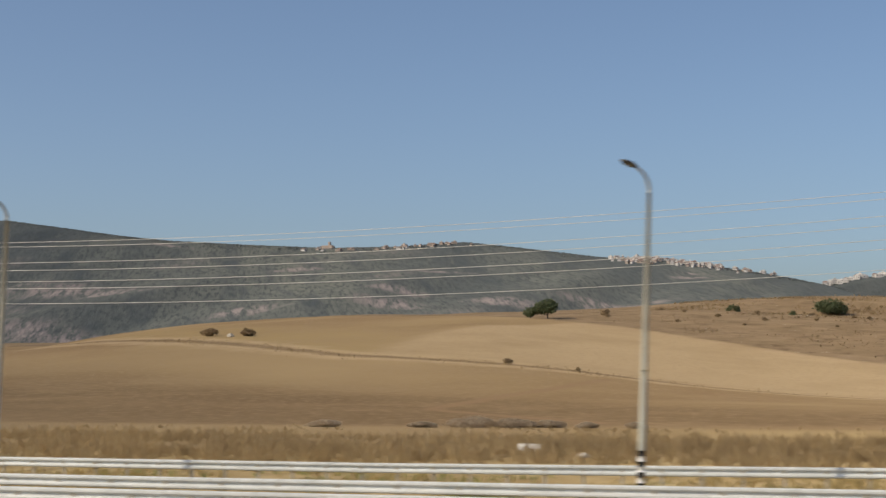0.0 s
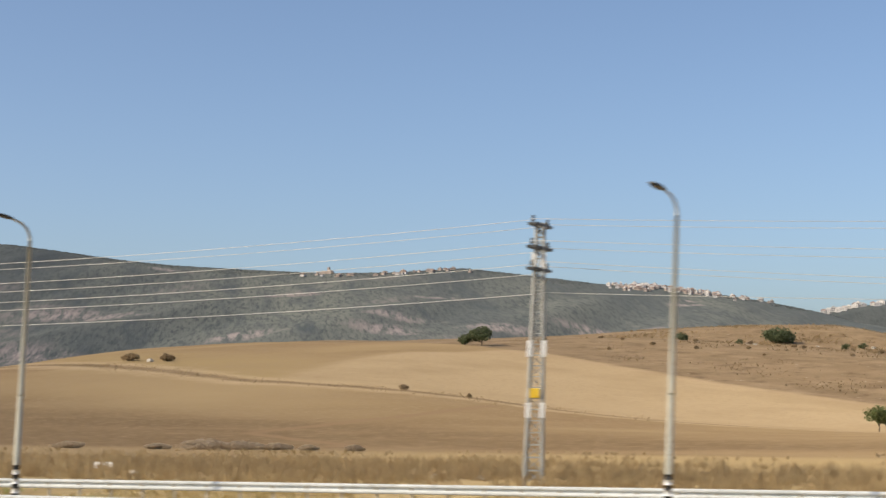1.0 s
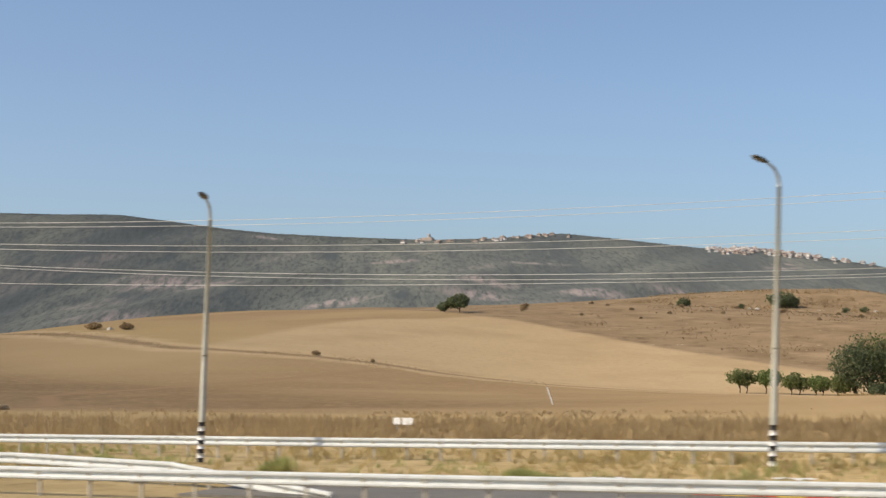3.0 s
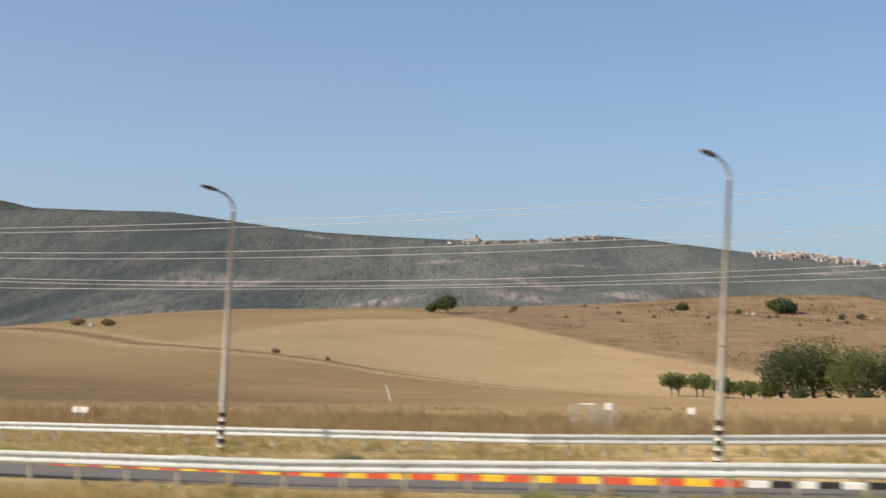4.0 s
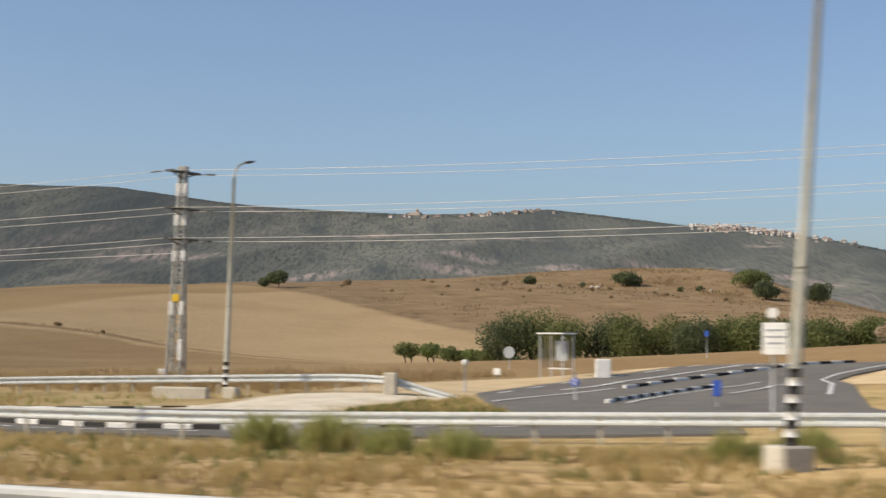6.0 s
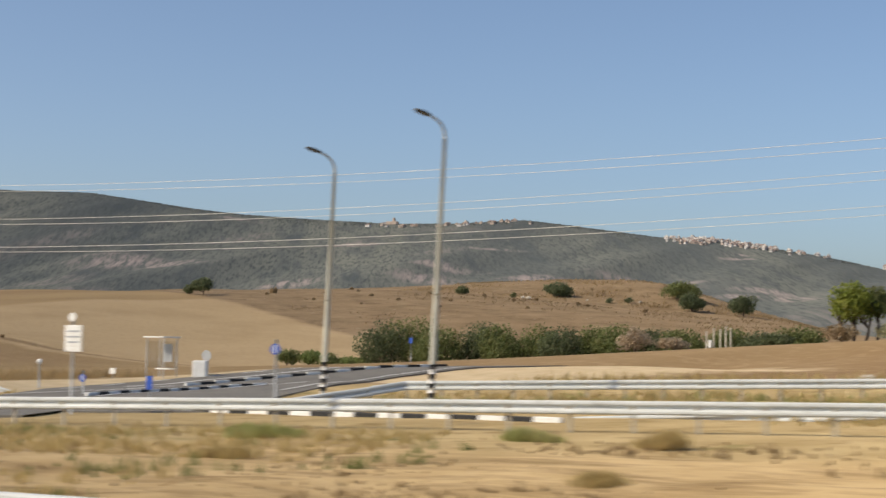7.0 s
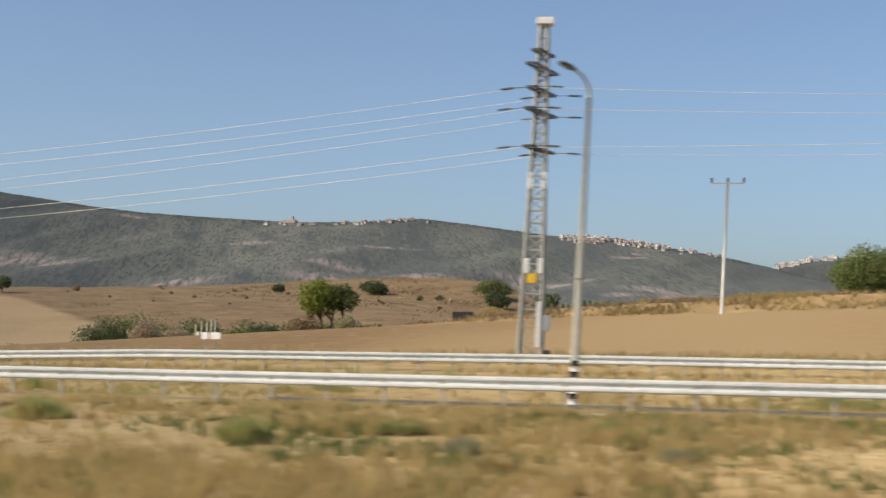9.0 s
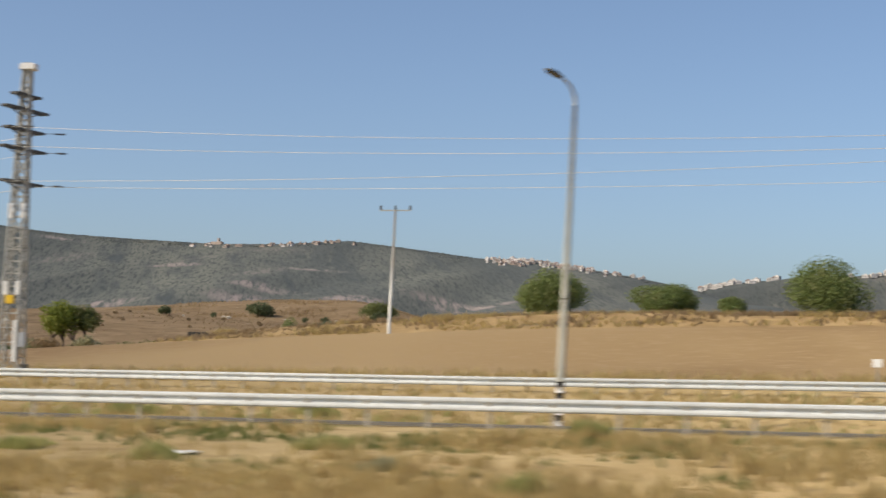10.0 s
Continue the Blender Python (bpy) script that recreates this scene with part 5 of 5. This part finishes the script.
grass("valley_grass", "dry grass in front of the tree row", patchy(4500, 14, 110, 246, 253, 9, 8, 0.3), 6, (0.2, 0.6), 0.07, M_BRUSHPALE, 9)
grass("track_scrub", "dry scrub along the field track", along(1200, TRACK[:8], 2.6, 17, 9, 0.5), 9, (0.04, 0.16), 0.06, M_BRUSH, 17)
grass("track_scrub_pale", "pale dry grass along the field track", along(1600, TRACK[:8], 4.5, 18, 9, 0.5), 8, (0.04, 0.16), 0.06, M_BRUSHPALE, 18)
hs = patchy(16000, -125, 60, 330, 600, 19, 9, 0.66)
grass("hill_scrub", "low brown scrub on the grazed hill", hs[brown_side(hs[:, 0], hs[:, 1]) > 9], 7, (0.15, 0.5), 0.08, M_BRUSH, 19)
hc = patchy(7000, -125, 70, 545, 625, 44, 12, 0.48)
grass("crest_scrub", "brown scrub along the crest of the hill", hc, 9, (0.2, 0.8), 0.07, M_BRUSHMID, 44)
grass("stubble_tufts", "rows of dry tufts on the stubble field", patchy(2600, -60, 60, 74, 104, 20, 6, 0.62), 12, (0.08, 0.3), 0.018, M_BRUSHPALE, 20)
for i, (x, y, w, h) in enumerate(((-34.4, 102, 4.2, 1.1), (-32.0, 103, 3.2, 0.9), (-29.8, 104, 2.2, 0.7), (-27.0, 103, 1.6, 0.6), (-37.5, 101, 2.0, 0.6), (-44, 100, 2.4, 0.7), (-24, 104, 1.5, 0.6))):
    bush("bush", "bleached dry tumbleweed bush on the stubble", "bush", x, y, w, h * 0.75, M_TUMBLE, 140 + i, 0.02, 2600, 0.075, group="bleached dry bushes")


# ---- stones and litter ----
def stone(x, y, s, seed):
    rng = random.Random(seed)
    bm = bmesh.new()
    bmesh.ops.create_icosphere(bm, subdivisions=2, radius=s)
    for v in bm.verts:
        v.co *= 1 + 0.55 * noise.noise(v.co * (1.9 / s) + Vector((seed, 0, 0)))
        v.co.z *= 0.65
    tagged(part("stone", bm, M_ROCK, at=pose(x, y, ground_z(x, y) + s * 0.25, 0, 0, rng.uniform(0, 360))), "pale limestone boulder lying on dry ground", "stone", "stones")


for i, (x, y, s) in enumerate(((-16.5, 62, 0.25), (-3, 62.5, 0.22), (-1.0, 62.4, 0.2), (131.5, 62, 0.36), (132.6, 62.5, 0.24), (133.2, 61.5, 0.3), (136, 61, 0.3), (66, 44, 0.25), (86.5, 41.6, 0.35), (-66, 540, 0.9), (-69, 542, 0.7), (-47, 548, 0.6), (-30, 556, 0.7), (-79, 530, 0.6), (-150, 295, 0.7))):
    stone(x, y, s, i)


def litter(x, y, w, rz):
    bm = bmesh.new()
    bmesh.ops.create_grid(bm, x_segments=6, y_segments=3, size=0.5)
    for v in bm.verts:
        v.co = Vector((v.co.x * w, v.co.y * 0.3, 0.05 + 0.06 * noise.noise(v.co * 4)))
    geo = bm.faces[:]
    bmesh.ops.solidify(bm, geom=geo, thickness=0.012)
    tagged(part("litter", bm, M_WHITE, at=pose(x, y, ground_z(x, y) + 0.04, 0, 0, rz)), "crumpled white sheet of litter on the verge", "litter", "litter")


for x, y, w, rz in ((46.4, 41.8, 1.0, 12), (51.2, 42.8, 1.1, -4), (54.4, 42.6, 1.4, 3), (57.0, 41.2, 1.1, 8), (60.0, 41.8, 0.8, 0), (64.5, 42.4, 0.9, 5), (172.5, 33.2, 0.6, 5), (187.5, 26.8, 0.7, 3), (83.0, 40.8, 0.6, 0)):
    litter(x, y, w, rz)


# ---- signs and roadside furniture ----
def pole_part(root, x, h, r=0.04, name="pole"):
    bm = bmesh.new()
    tube(bm, [(x, 0, -0.3), (x, 0, h)], r, 8)
    return part(name, bm, M_GALV, root)


def panel(root, lo, hi, mat, label, name="panel", bevel=0.01):
    bm = bmesh.new()
    box(bm, lo, hi, bevel)
    return part(name, bm, mat, root, label)


def disc(root, z, r, mat, label, name="panel", x=0.0):
    bm = bmesh.new()
    bmesh.ops.create_cone(bm, cap_ends=True, segments=24, radius1=r, radius2=r, depth=0.02, matrix=pose(x, -0.06, z, 90, 0, 0))
    return part(name, bm, mat, root, label)


def road_sign(label, x, y, group=""):
    return thing("road_sign", label, "road sign", group, at=(x, y, ground_z(x, y)))


s = road_sign("wide grey road sign with a small plate on two poles", 83.36, 39.45)
s.rotation_euler.z = radians(-40)
zz = ground_z(83.36, 39.45)
pole_part(s, -0.45, 2.5 - zz), pole_part(s, 0.55, 2.9 - zz)
panel(s, (-0.85, -0.08, 1.80 - zz), (0.85, -0.05, 2.60 - zz), M_SIGNBACK, "blank grey metal panel")
panel(s, (0.0, -0.10, 2.40 - zz), (0.42, -0.085, 2.50 - zz), M_WHITE, "small white sticker", "sticker", 0.002)
panel(s, (0.02, -0.12, 0.82 - zz), (0.22, -0.05, 1.05 - zz), M_WHITE, "small white marker plate", "marker")
s = road_sign("round road sign seen from its dark back", 81.05, 32.3)
zz = ground_z(81.05, 32.3)
pole_part(s, 0, 2.6 - zz)
disc(s, 2.45 - zz, 0.2, M_DULL, "dull dark grey sign back")
s = road_sign("white road sign panel with a round sign above", 112.3, 39.7)
zz = ground_z(112.3, 39.7)
pole_part(s, 0, 3.4 - zz)
panel(s, (-0.24, -0.09, 2.30 - zz), (0.38, -0.05, 3.08 - zz), M_WHITE, "white sign panel with clipped corners", bevel=0.012)
for q, w in ((2.90, 0.22), (2.74, 0.25), (2.58, 0.2)):
    panel(s, (0.075 - w, -0.098, q - zz - 0.025), (0.075 + w, -0.088, q - zz + 0.025), M_SIGNBACK, "grey line of writing", "writing", 0.003)
disc(s, 3.32 - zz, 0.13, M_WHITE, "small white disc")
for x, y, z, r in ((101.84, 54.48, 1.05, 0.16), (116.7, 44.0, 2.46, 0.17)):
    s = road_sign("round blue road sign on a thin pole", x, y, "blue road signs")
    zz = ground_z(x, y)
    pole_part(s, 0, z + 0.3 - zz)
    disc(s, z - zz, r, M_BLUE, "blue painted disc")
    bm = bmesh.new()
    box(bm, (-0.03, -0.085, z - zz - 0.12), (0.03, -0.075, z - zz + 0.12), 0.004)
    part("arrow", bm, M_WHITE, s, "white arrow bar")


def marker(x, y, label, pair, zc):
    """Low white plates on stakes beside the field."""
    z = ground_z(x, y)
    root = thing("marker_post", label, "marker", "white marker plates", at=(x, y, z))
    for dx, w in ((0.0, 0.34), (0.52, 0.52))[:2 if pair else 1]:
        pole_part(root, dx, zc - z, 0.025, "stake")
        panel(root, (dx - w / 2, -0.05, zc - z - 0.15), (dx + w / 2, -0.02, zc - z + 0.15), M_WHITE, "white plate", "plate", 0.01)


for x, y, pair, zc in ((-19.7, 64.4, True, -0.52), (29.4, 64.5, True, 0.02), (145.5, 64.7, True, 2.82), (58.9, 69.8, False, 0.56), (56.6, 65.6, False, 0.8), (92.6, 69.5, False, 0.95), (197.2, 62.0, False, 3.05)):
    marker(x, y, "low pair of white plates on stakes" if pair else "low white plate on a stake", pair, zc)

# slim grey bollard with a white head by the end of the rail
s = thing("bollard", "slim grey bollard post with a round white head", "bollard", at=(94.9, 60.6, ground_z(94.9, 60.6)))
pole_part(s, 0, 1.1, 0.05)
bm = bmesh.new()
bmesh.ops.create_uvsphere(bm, u_segments=12, v_segments=8, radius=0.13, matrix=Matrix.Translation((0, 0, 1.18)))
part("head", bm, M_WHITE, s, "round white head")
# traffic mirror beside the side road
s = thing("traffic_mirror", "round pale traffic mirror on a thin pole", "traffic mirror", at=(84.0, 92.0, ground_z(84.0, 92.0)))
pole_part(s, 0, 1.45 - ground_z(84.0, 92.0), 0.03)
disc(s, 1.5 - ground_z(84.0, 92.0), 0.36, M_SIGNBACK, "pale grey mirror disc", "mirror")
# small blue sign at the field corner
for x, y, z0, z1, w in ((92.64, 105.0, 2.5, 2.9, 0.12), (108.2, 49.8, 0.85, 1.35, 0.13)):
    s = road_sign("small upright blue road sign on a thin pole", x, y, "blue road signs")
    zz = ground_z(x, y)
    pole_part(s, 0, z0 - zz + 0.1, 0.03)
    panel(s, (-w, -0.06, z0 - zz), (w, -0.03, z1 - zz), M_BLUE, "blue painted panel")

# wire cage beside the field
cage = thing("wire_cage", "low grey wire cage with a pale top bar", "cage", at=(55.9, 65.3, ground_z(55.9, 65.3)))
for dx in (-0.95, 0.0, 0.95):
    for dy in (0.0, 0.7):
        bm = bmesh.new()
        box(bm, (dx - 0.02, dy - 0.02, -0.2), (dx + 0.02, dy + 0.02, 1.1), 0.004)
        part("post", bm, M_GALV, cage)
for dy in (0.0, 0.7):
    bm = bmesh.new()
    for i in range(22):
        q = -0.95 + i * 1.9 / 21
        bar(bm, (q, dy, 0.02), (q, dy, 1.1), 0.008, 0.008)
    for i in range(12):
        bar(bm, (-0.95, dy, 0.05 + i * 0.095), (0.95, dy, 0.05 + i * 0.095), 0.008, 0.008)
    part("mesh_panel", bm, M_POST, cage, "fine grey wire mesh")
panel(cage, (-0.5, -0.03, 1.1), (0.2, 0.03, 1.16), M_WHITE, "pale top bar", "top_bar")

# leaning white stake in the field
bm = bmesh.new()
bar(bm, (0, 0, -0.1), (-0.35, 0, 0.95), 0.09, 0.04)
tagged(part("stake", bm, M_WHITE, at=pose(12.9, 129, ground_z(12.9, 129)) @ Matrix.Scale(1.5, 4)), "white wooden stake leaning in the field", "stake")


def bus_shelter(x, y):
    z = ground_z(x, y)
    root = thing("bus_shelter", "small grey bus shelter with flat roof and bench", "bus shelter", at=(x, y, z), rz=-12)
    for px, py in ((-0.6, -0.45), (0.6, -0.45), (-0.6, 0.45), (0.6, 0.45)):
        bm = bmesh.new()
        box(bm, (px - 0.025, py - 0.025, -0.2), (px + 0.025, py + 0.025, 2.0), 0.008)
        part("post", bm, M_GALV, root)
    panel(root, (-0.72, -0.6, 2.0), (0.72, 0.6, 2.07), M_WHITE, "flat pale roof", "roof", 0.02)
    panel(root, (-0.57, 0.43, 0.5), (0.57, 0.45, 1.85), M_CLEAR, "clear glass back panel", "back_panel", 0.002).visible_shadow = False
    panel(root, (-0.3, 0.40, 0.8), (0.3, 0.46, 1.7), M_SIGNBACK, "grey notice panel", "notice_panel", 0.005)
    panel(root, (-0.62, -0.42, 0.5), (-0.60, 0.42, 1.85), M_CLEAR, "clear glass side panel", "side_panel", 0.002).visible_shadow = False
    panel(root, (-0.5, 0.1, 0.42), (0.5, 0.4, 0.48), M_WHITE, "pale bench seat", "bench", 0.01)


bus_shelter(95.5, 69.5)


def concrete_block(x, y, w, d, h, rz, label, material=None):
    bm = bmesh.new()
    box(bm, (-w / 2, -d / 2, -0.1), (w / 2, d / 2, h), 0.05)
    tagged(part("concrete_block", bm, material or M_CONC, at=pose(x, y, ground_z(x, y), 0, 0, rz)), label, "concrete block", "concrete blocks")


concrete_block(97.6, 69.8, 0.7, 0.5, 0.85, 20, "white concrete block standing beside the side road", M_WHITE)
concrete_block(88.4, 53.4, 0.62, 0.4, 0.42, 0, "pale concrete cabinet block beside the street lamp")
concrete_block(86.2, 53.3, 2.3, 0.35, 0.42, 8, "low grey concrete wall beside the street lamp")
concrete_block(93.5, 56.7, 0.5, 0.35, 0.85, 10, "pale concrete block at the end of the guard rail")


def utility_pole(x, y, h):
    z = ground_z(x, y)
    root = thing("utility_pole", "slender pale utility pole with a short crossarm", "utility pole", at=(x, y, z))
    bm = bmesh.new()
    tube(bm, [(0, 0, -0.3), (0, 0, h)], [0.125, 0.075], 12)
    # pole sheared to fit the camera's view, as the lamp columns are
    bmesh.ops.transform(bm, matrix=shear(0.04), verts=bm.verts)
    part("pole", bm, M_WIRE, root)
    bm = bmesh.new()
    bar(bm, (-1.15, -0.2, h - 0.05), (1.15, 0.2, h - 0.05), 0.10, 0.08)
    bmesh.ops.transform(bm, matrix=shear(0.04), verts=bm.verts)
    part("crossarm", bm, M_LAT, root)
    for dx in (-1.08, 0, 1.08):
        bm = bmesh.new()
        tube(bm, [(dx, dx * 0.17, h), (dx, dx * 0.17, h + 0.08), (dx, dx * 0.17, h + 0.14), (dx, dx * 0.17, h + 0.3)], [0.05, 0.11, 0.07, 0.09], 8)
        bmesh.ops.transform(bm, matrix=shear(0.04), verts=bm.verts)
        part("insulator", bm, M_DARK, root, "dark pin insulator")


utility_pole(159.02, 112.3, 9.1)

# ruined gate posts on the field edge
z = ground_z(108, 131.5)
gate = thing("old_gate", "row of old pale posts with a white box", "gate", at=(107.8, 131.5, z))
for i, (dx, h) in enumerate(((-0.9, 1.3), (-0.3, 1.6), (0.25, 1.5), (0.7, 1.75), (1.1, 1.65))):
    bm = bmesh.new()
    box(bm, (dx - 0.06, -0.06, -0.2), (dx + 0.06, 0.06, h), 0.01)
    part("post", bm, M_CONC, gate)
panel(gate, (-0.7, -0.2, 0.0), (-0.45, 0.05, 0.6), M_WHITE, "small white box", "box")

# dark trailer on the bank
z = ground_z(130.2, 136.5)
trailer = thing("trailer", "small dark flatbed trailer parked on the bank", "trailer", at=(131.1, 136.5, z + 0.02), rz=8)
panel(trailer, (-0.95, -0.5, 0.45), (0.95, 0.5, 0.62), M_DARK, "dark flatbed", "bed", 0.02)
panel(trailer, (-0.95, -0.5, 0.62), (0.95, -0.45, 1.3), M_BLACK, "black side board", "side_board", 0.01)
panel(trailer, (-1.5, -0.05, 0.45), (-0.95, 0.05, 0.52), M_DARK, "drawbar", "drawbar", 0.01)
for dy in (-0.52, 0.52):
    bm = bmesh.new()
    bmesh.ops.create_cone(bm, cap_ends=True, segments=20, radius1=0.32, radius2=0.32, depth=0.16, matrix=pose(0.1, dy, 0.25, 90, 0, 0))
    wheel = part("wheel", bm, M_BLACK, trailer)

# culvert head on the verge
bm = bmesh.new()
box(bm, (-0.75, -0.7, -0.25), (0.75, 0.7, 0.12), 0.03)
culvert = thing("manhole", "pale concrete manhole frame set in the sandy verge", "manhole", at=(121.8, 21.8, ground_z(121.8, 21.8)), rz=12)
part("frame", bm, M_CONC, culvert)
bm = bmesh.new()
box(bm, (-0.35, -0.32, 0.1), (0.35, 0.32, 0.15), 0.01)
part("cover", bm, M_DARK, culvert, "dark iron cover")


# ---- hillside villages ----
def ridge_place(x, s, back=False):
    """A place on a mountain front, s up the slope."""
    rx, rz, foot, ridge = (BACK_X, BACK_Z, 2950, 3150) if back else (RIDGE_X, RIDGE_Z, 1500, 2900)
    return (x, foot + (ridge - foot) * s, float(slope_z(np.array([x]), np.array([s]), rx, rz)[0]))


def house(p, w, d, h, rz, wall, roof, group, label):
    root = thing("house", label, "house", group, at=(p[0], p[1], p[2] - 0.8), rz=rz)
    bm = bmesh.new()
    box(bm, (-w / 2, -d / 2, 0), (w / 2, d / 2, h), 0.15)
    part("wall", bm, wall, root)
    bm = bmesh.new()
    if roof is M_TILE:
        a = [bm.verts.new(v) for v in ((-w / 2 - 0.6, -d / 2 - 0.6, h), (w / 2 + 0.6, -d / 2 - 0.6, h), (w / 2 + 0.6, d / 2 + 0.6, h), (-w / 2 - 0.6, d / 2 + 0.6, h), (-w * 0.22, 0, h + d * 0.3), (w * 0.22, 0, h + d * 0.3))]
        for f in ((0, 1, 5, 4), (1, 2, 5), (2, 3, 4, 5), (3, 0, 4), (3, 2, 1, 0)):
            bm.faces.new([a[i] for i in f])
    else:
        box(bm, (-w / 2 - 0.2, -d / 2 - 0.2, h), (w / 2 + 0.2, d / 2 + 0.2, h + 0.6), 0.1)
        box(bm, (-w * 0.2, -d * 0.2, h + 0.6), (w * 0.15, d * 0.2, h + 2.6), 0.1)
    part("roof", bm, roof, root)
    n = 2 if w < 11 else 3
    for i in range(n):
        for k in range(1 if h < 7 else 2):
            bm = bmesh.new()
            cx = (i + 0.5) / n * w - w / 2
            box(bm, (cx - 0.7, -d / 2 - 0.05, 2.6 + 3.2 * k), (cx + 0.7, -d / 2 + 0.1, 4.2 + 3.2 * k), 0.03)
            part("window", bm, M_PANE, root)


rng = random.Random(5)
for i in range(165):
    low = i < 34
    x = rng.uniform(-662, -610) if low else rng.triangular(-735, -405, -560)
    s = rng.uniform(0.925, 0.99) if low else 1.0 - abs(rng.gauss(0, 0.022)) - 0.001
    p = ridge_place(x, s)
    white = rng.random() < (0.3 if low else 0.5)
    house(p, rng.uniform(4.0, 8.5), rng.uniform(5, 8), rng.choice((3.0, 4.0, 5.2)), rng.uniform(-25, 25), M_WALL if white else M_STONEWALL, M_TILE if rng.random() < 0.45 else M_WALL, "houses of the hillside town",
          "white plastered house on the ridge" if white else "warm stone house on the ridge")
for i in range(34):
    x = rng.choice((rng.uniform(-1300, -1185), rng.uniform(-1145, -1000), rng.uniform(-1150, -960)))
    p = ridge_place(x, 1.0 - abs(rng.gauss(0, 0.022)) - 0.002)
    house(p, rng.uniform(5, 10), rng.uniform(5, 8), rng.choice((3.0, 4.0)), rng.uniform(-20, 20), M_STONEWALL if rng.random() < 0.7 else M_WALL, M_TILE if rng.random() < 0.5 else M_STONEWALL, "houses of the ridge hamlet", "ochre stone house among trees on the ridge")
for i in range(34):
    x = rng.uniform(-370, -120) if i < 26 else rng.uniform(-120, 60)
    p = ridge_place(x, 1.0 - abs(rng.gauss(0, 0.02)) - 0.002, True)
    house(p, rng.uniform(9, 15), rng.uniform(8, 11), rng.choice((5.5, 7.0, 9.0)), rng.uniform(-25, 25), M_WALL, M_WALL if rng.random() < 0.7 else M_TILE, "houses of the far village", "white house of the far village on the ridge")
p = ridge_place(-1262, 0.996)
mon = thing("house", "ochre stone building with a short tower", "house", "houses of the ridge hamlet", at=(p[0], p[1], p[2] - 1))
bm = bmesh.new()
box(bm, (-11, -5, 0), (11, 5, 6), 0.2)
part("wall", bm, M_STONEWALL, mon)
bm = bmesh.new()
box(bm, (2, -3, 6), (6, 3, 13), 0.2)
part("tower", bm, M_STONEWALL, mon)


# ---- woods on the mountain ----
def woods(name, label, count, seed, back=False):
    rng = np.random.RandomState(seed)
    rx, rz, foot, ridge, x0, x1 = (BACK_X, BACK_Z, 2950, 3150, -600, 500) if back else (RIDGE_X, RIDGE_Z, 1500, 2900, -2500, -150)
    x = rng.uniform(x0, x1, count)
    s = 1 - rng.rand(count) ** 1.5 * 0.05
    on = rough_noise(x, s * 900, 90, 1.0, 21) + 0.6 * rough_noise(x, s * 900, 30, 1.0, 22)
    keep = (on > -0.05) | (s > 0.985)
    keep &= rng.rand(count) > 0.8 * rocky(x, s)
    town = (s > 0.94) & (((x > -740) & (x < -400)) | ((x > -1310) & (x < -950)))
    keep &= ~(town & (rng.rand(count) < 0.5))
    x, s = x[keep], s[keep]
    z = slope_z(x, s, rx, rz)
    y = foot + (ridge - foot) * s
    n = len(x)
    r = rng.uniform(0.9, 2.2, n)
    octa = np.array([[1, 0, 0], [0, 1, 0], [-1, 0, 0], [0, -1, 0], [0, 0, 1.15], [0, 0, -0.7]])
    v = octa[None] * r[:, None, None] * rng.uniform(0.7, 1.3, (n, 6, 1)) * np.array([1.4, 1.4, 0.36]) + np.stack([x, y, z + r * 0.2], 1)[:, None]
    f = np.array([[0, 1, 4], [1, 2, 4], [2, 3, 4], [3, 0, 4], [1, 0, 5], [2, 1, 5], [3, 2, 5], [0, 3, 5]])
    f = (f[None] + 6 * np.arange(n)[:, None, None]).reshape(-1, 3)
    me = bpy.data.meshes.new(name)
    me.from_pydata(v.reshape(-1, 3).tolist(), [], f.tolist())
    me.polygons.foreach_set("use_smooth", np.ones(len(f), bool))
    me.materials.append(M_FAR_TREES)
    tagged(new(name, me), label, "woods", kind="stuff")


# leaf colours greyed and blued like the slope, haze painted in
M_FAR_TREES = leaf_material("far_trees_haze_tinted", (0.104, 0.117, 0.114), (0.150, 0.163, 0.147), (0.126, 0.139, 0.130), 0.0)
woods("far_woods", "haze-tinted grey-green scrub woods on the mountain", 3500, 1)
woods("far_woods_behind", "haze-tinted grey-green scrub on the farther ridge", 1500, 2, True)
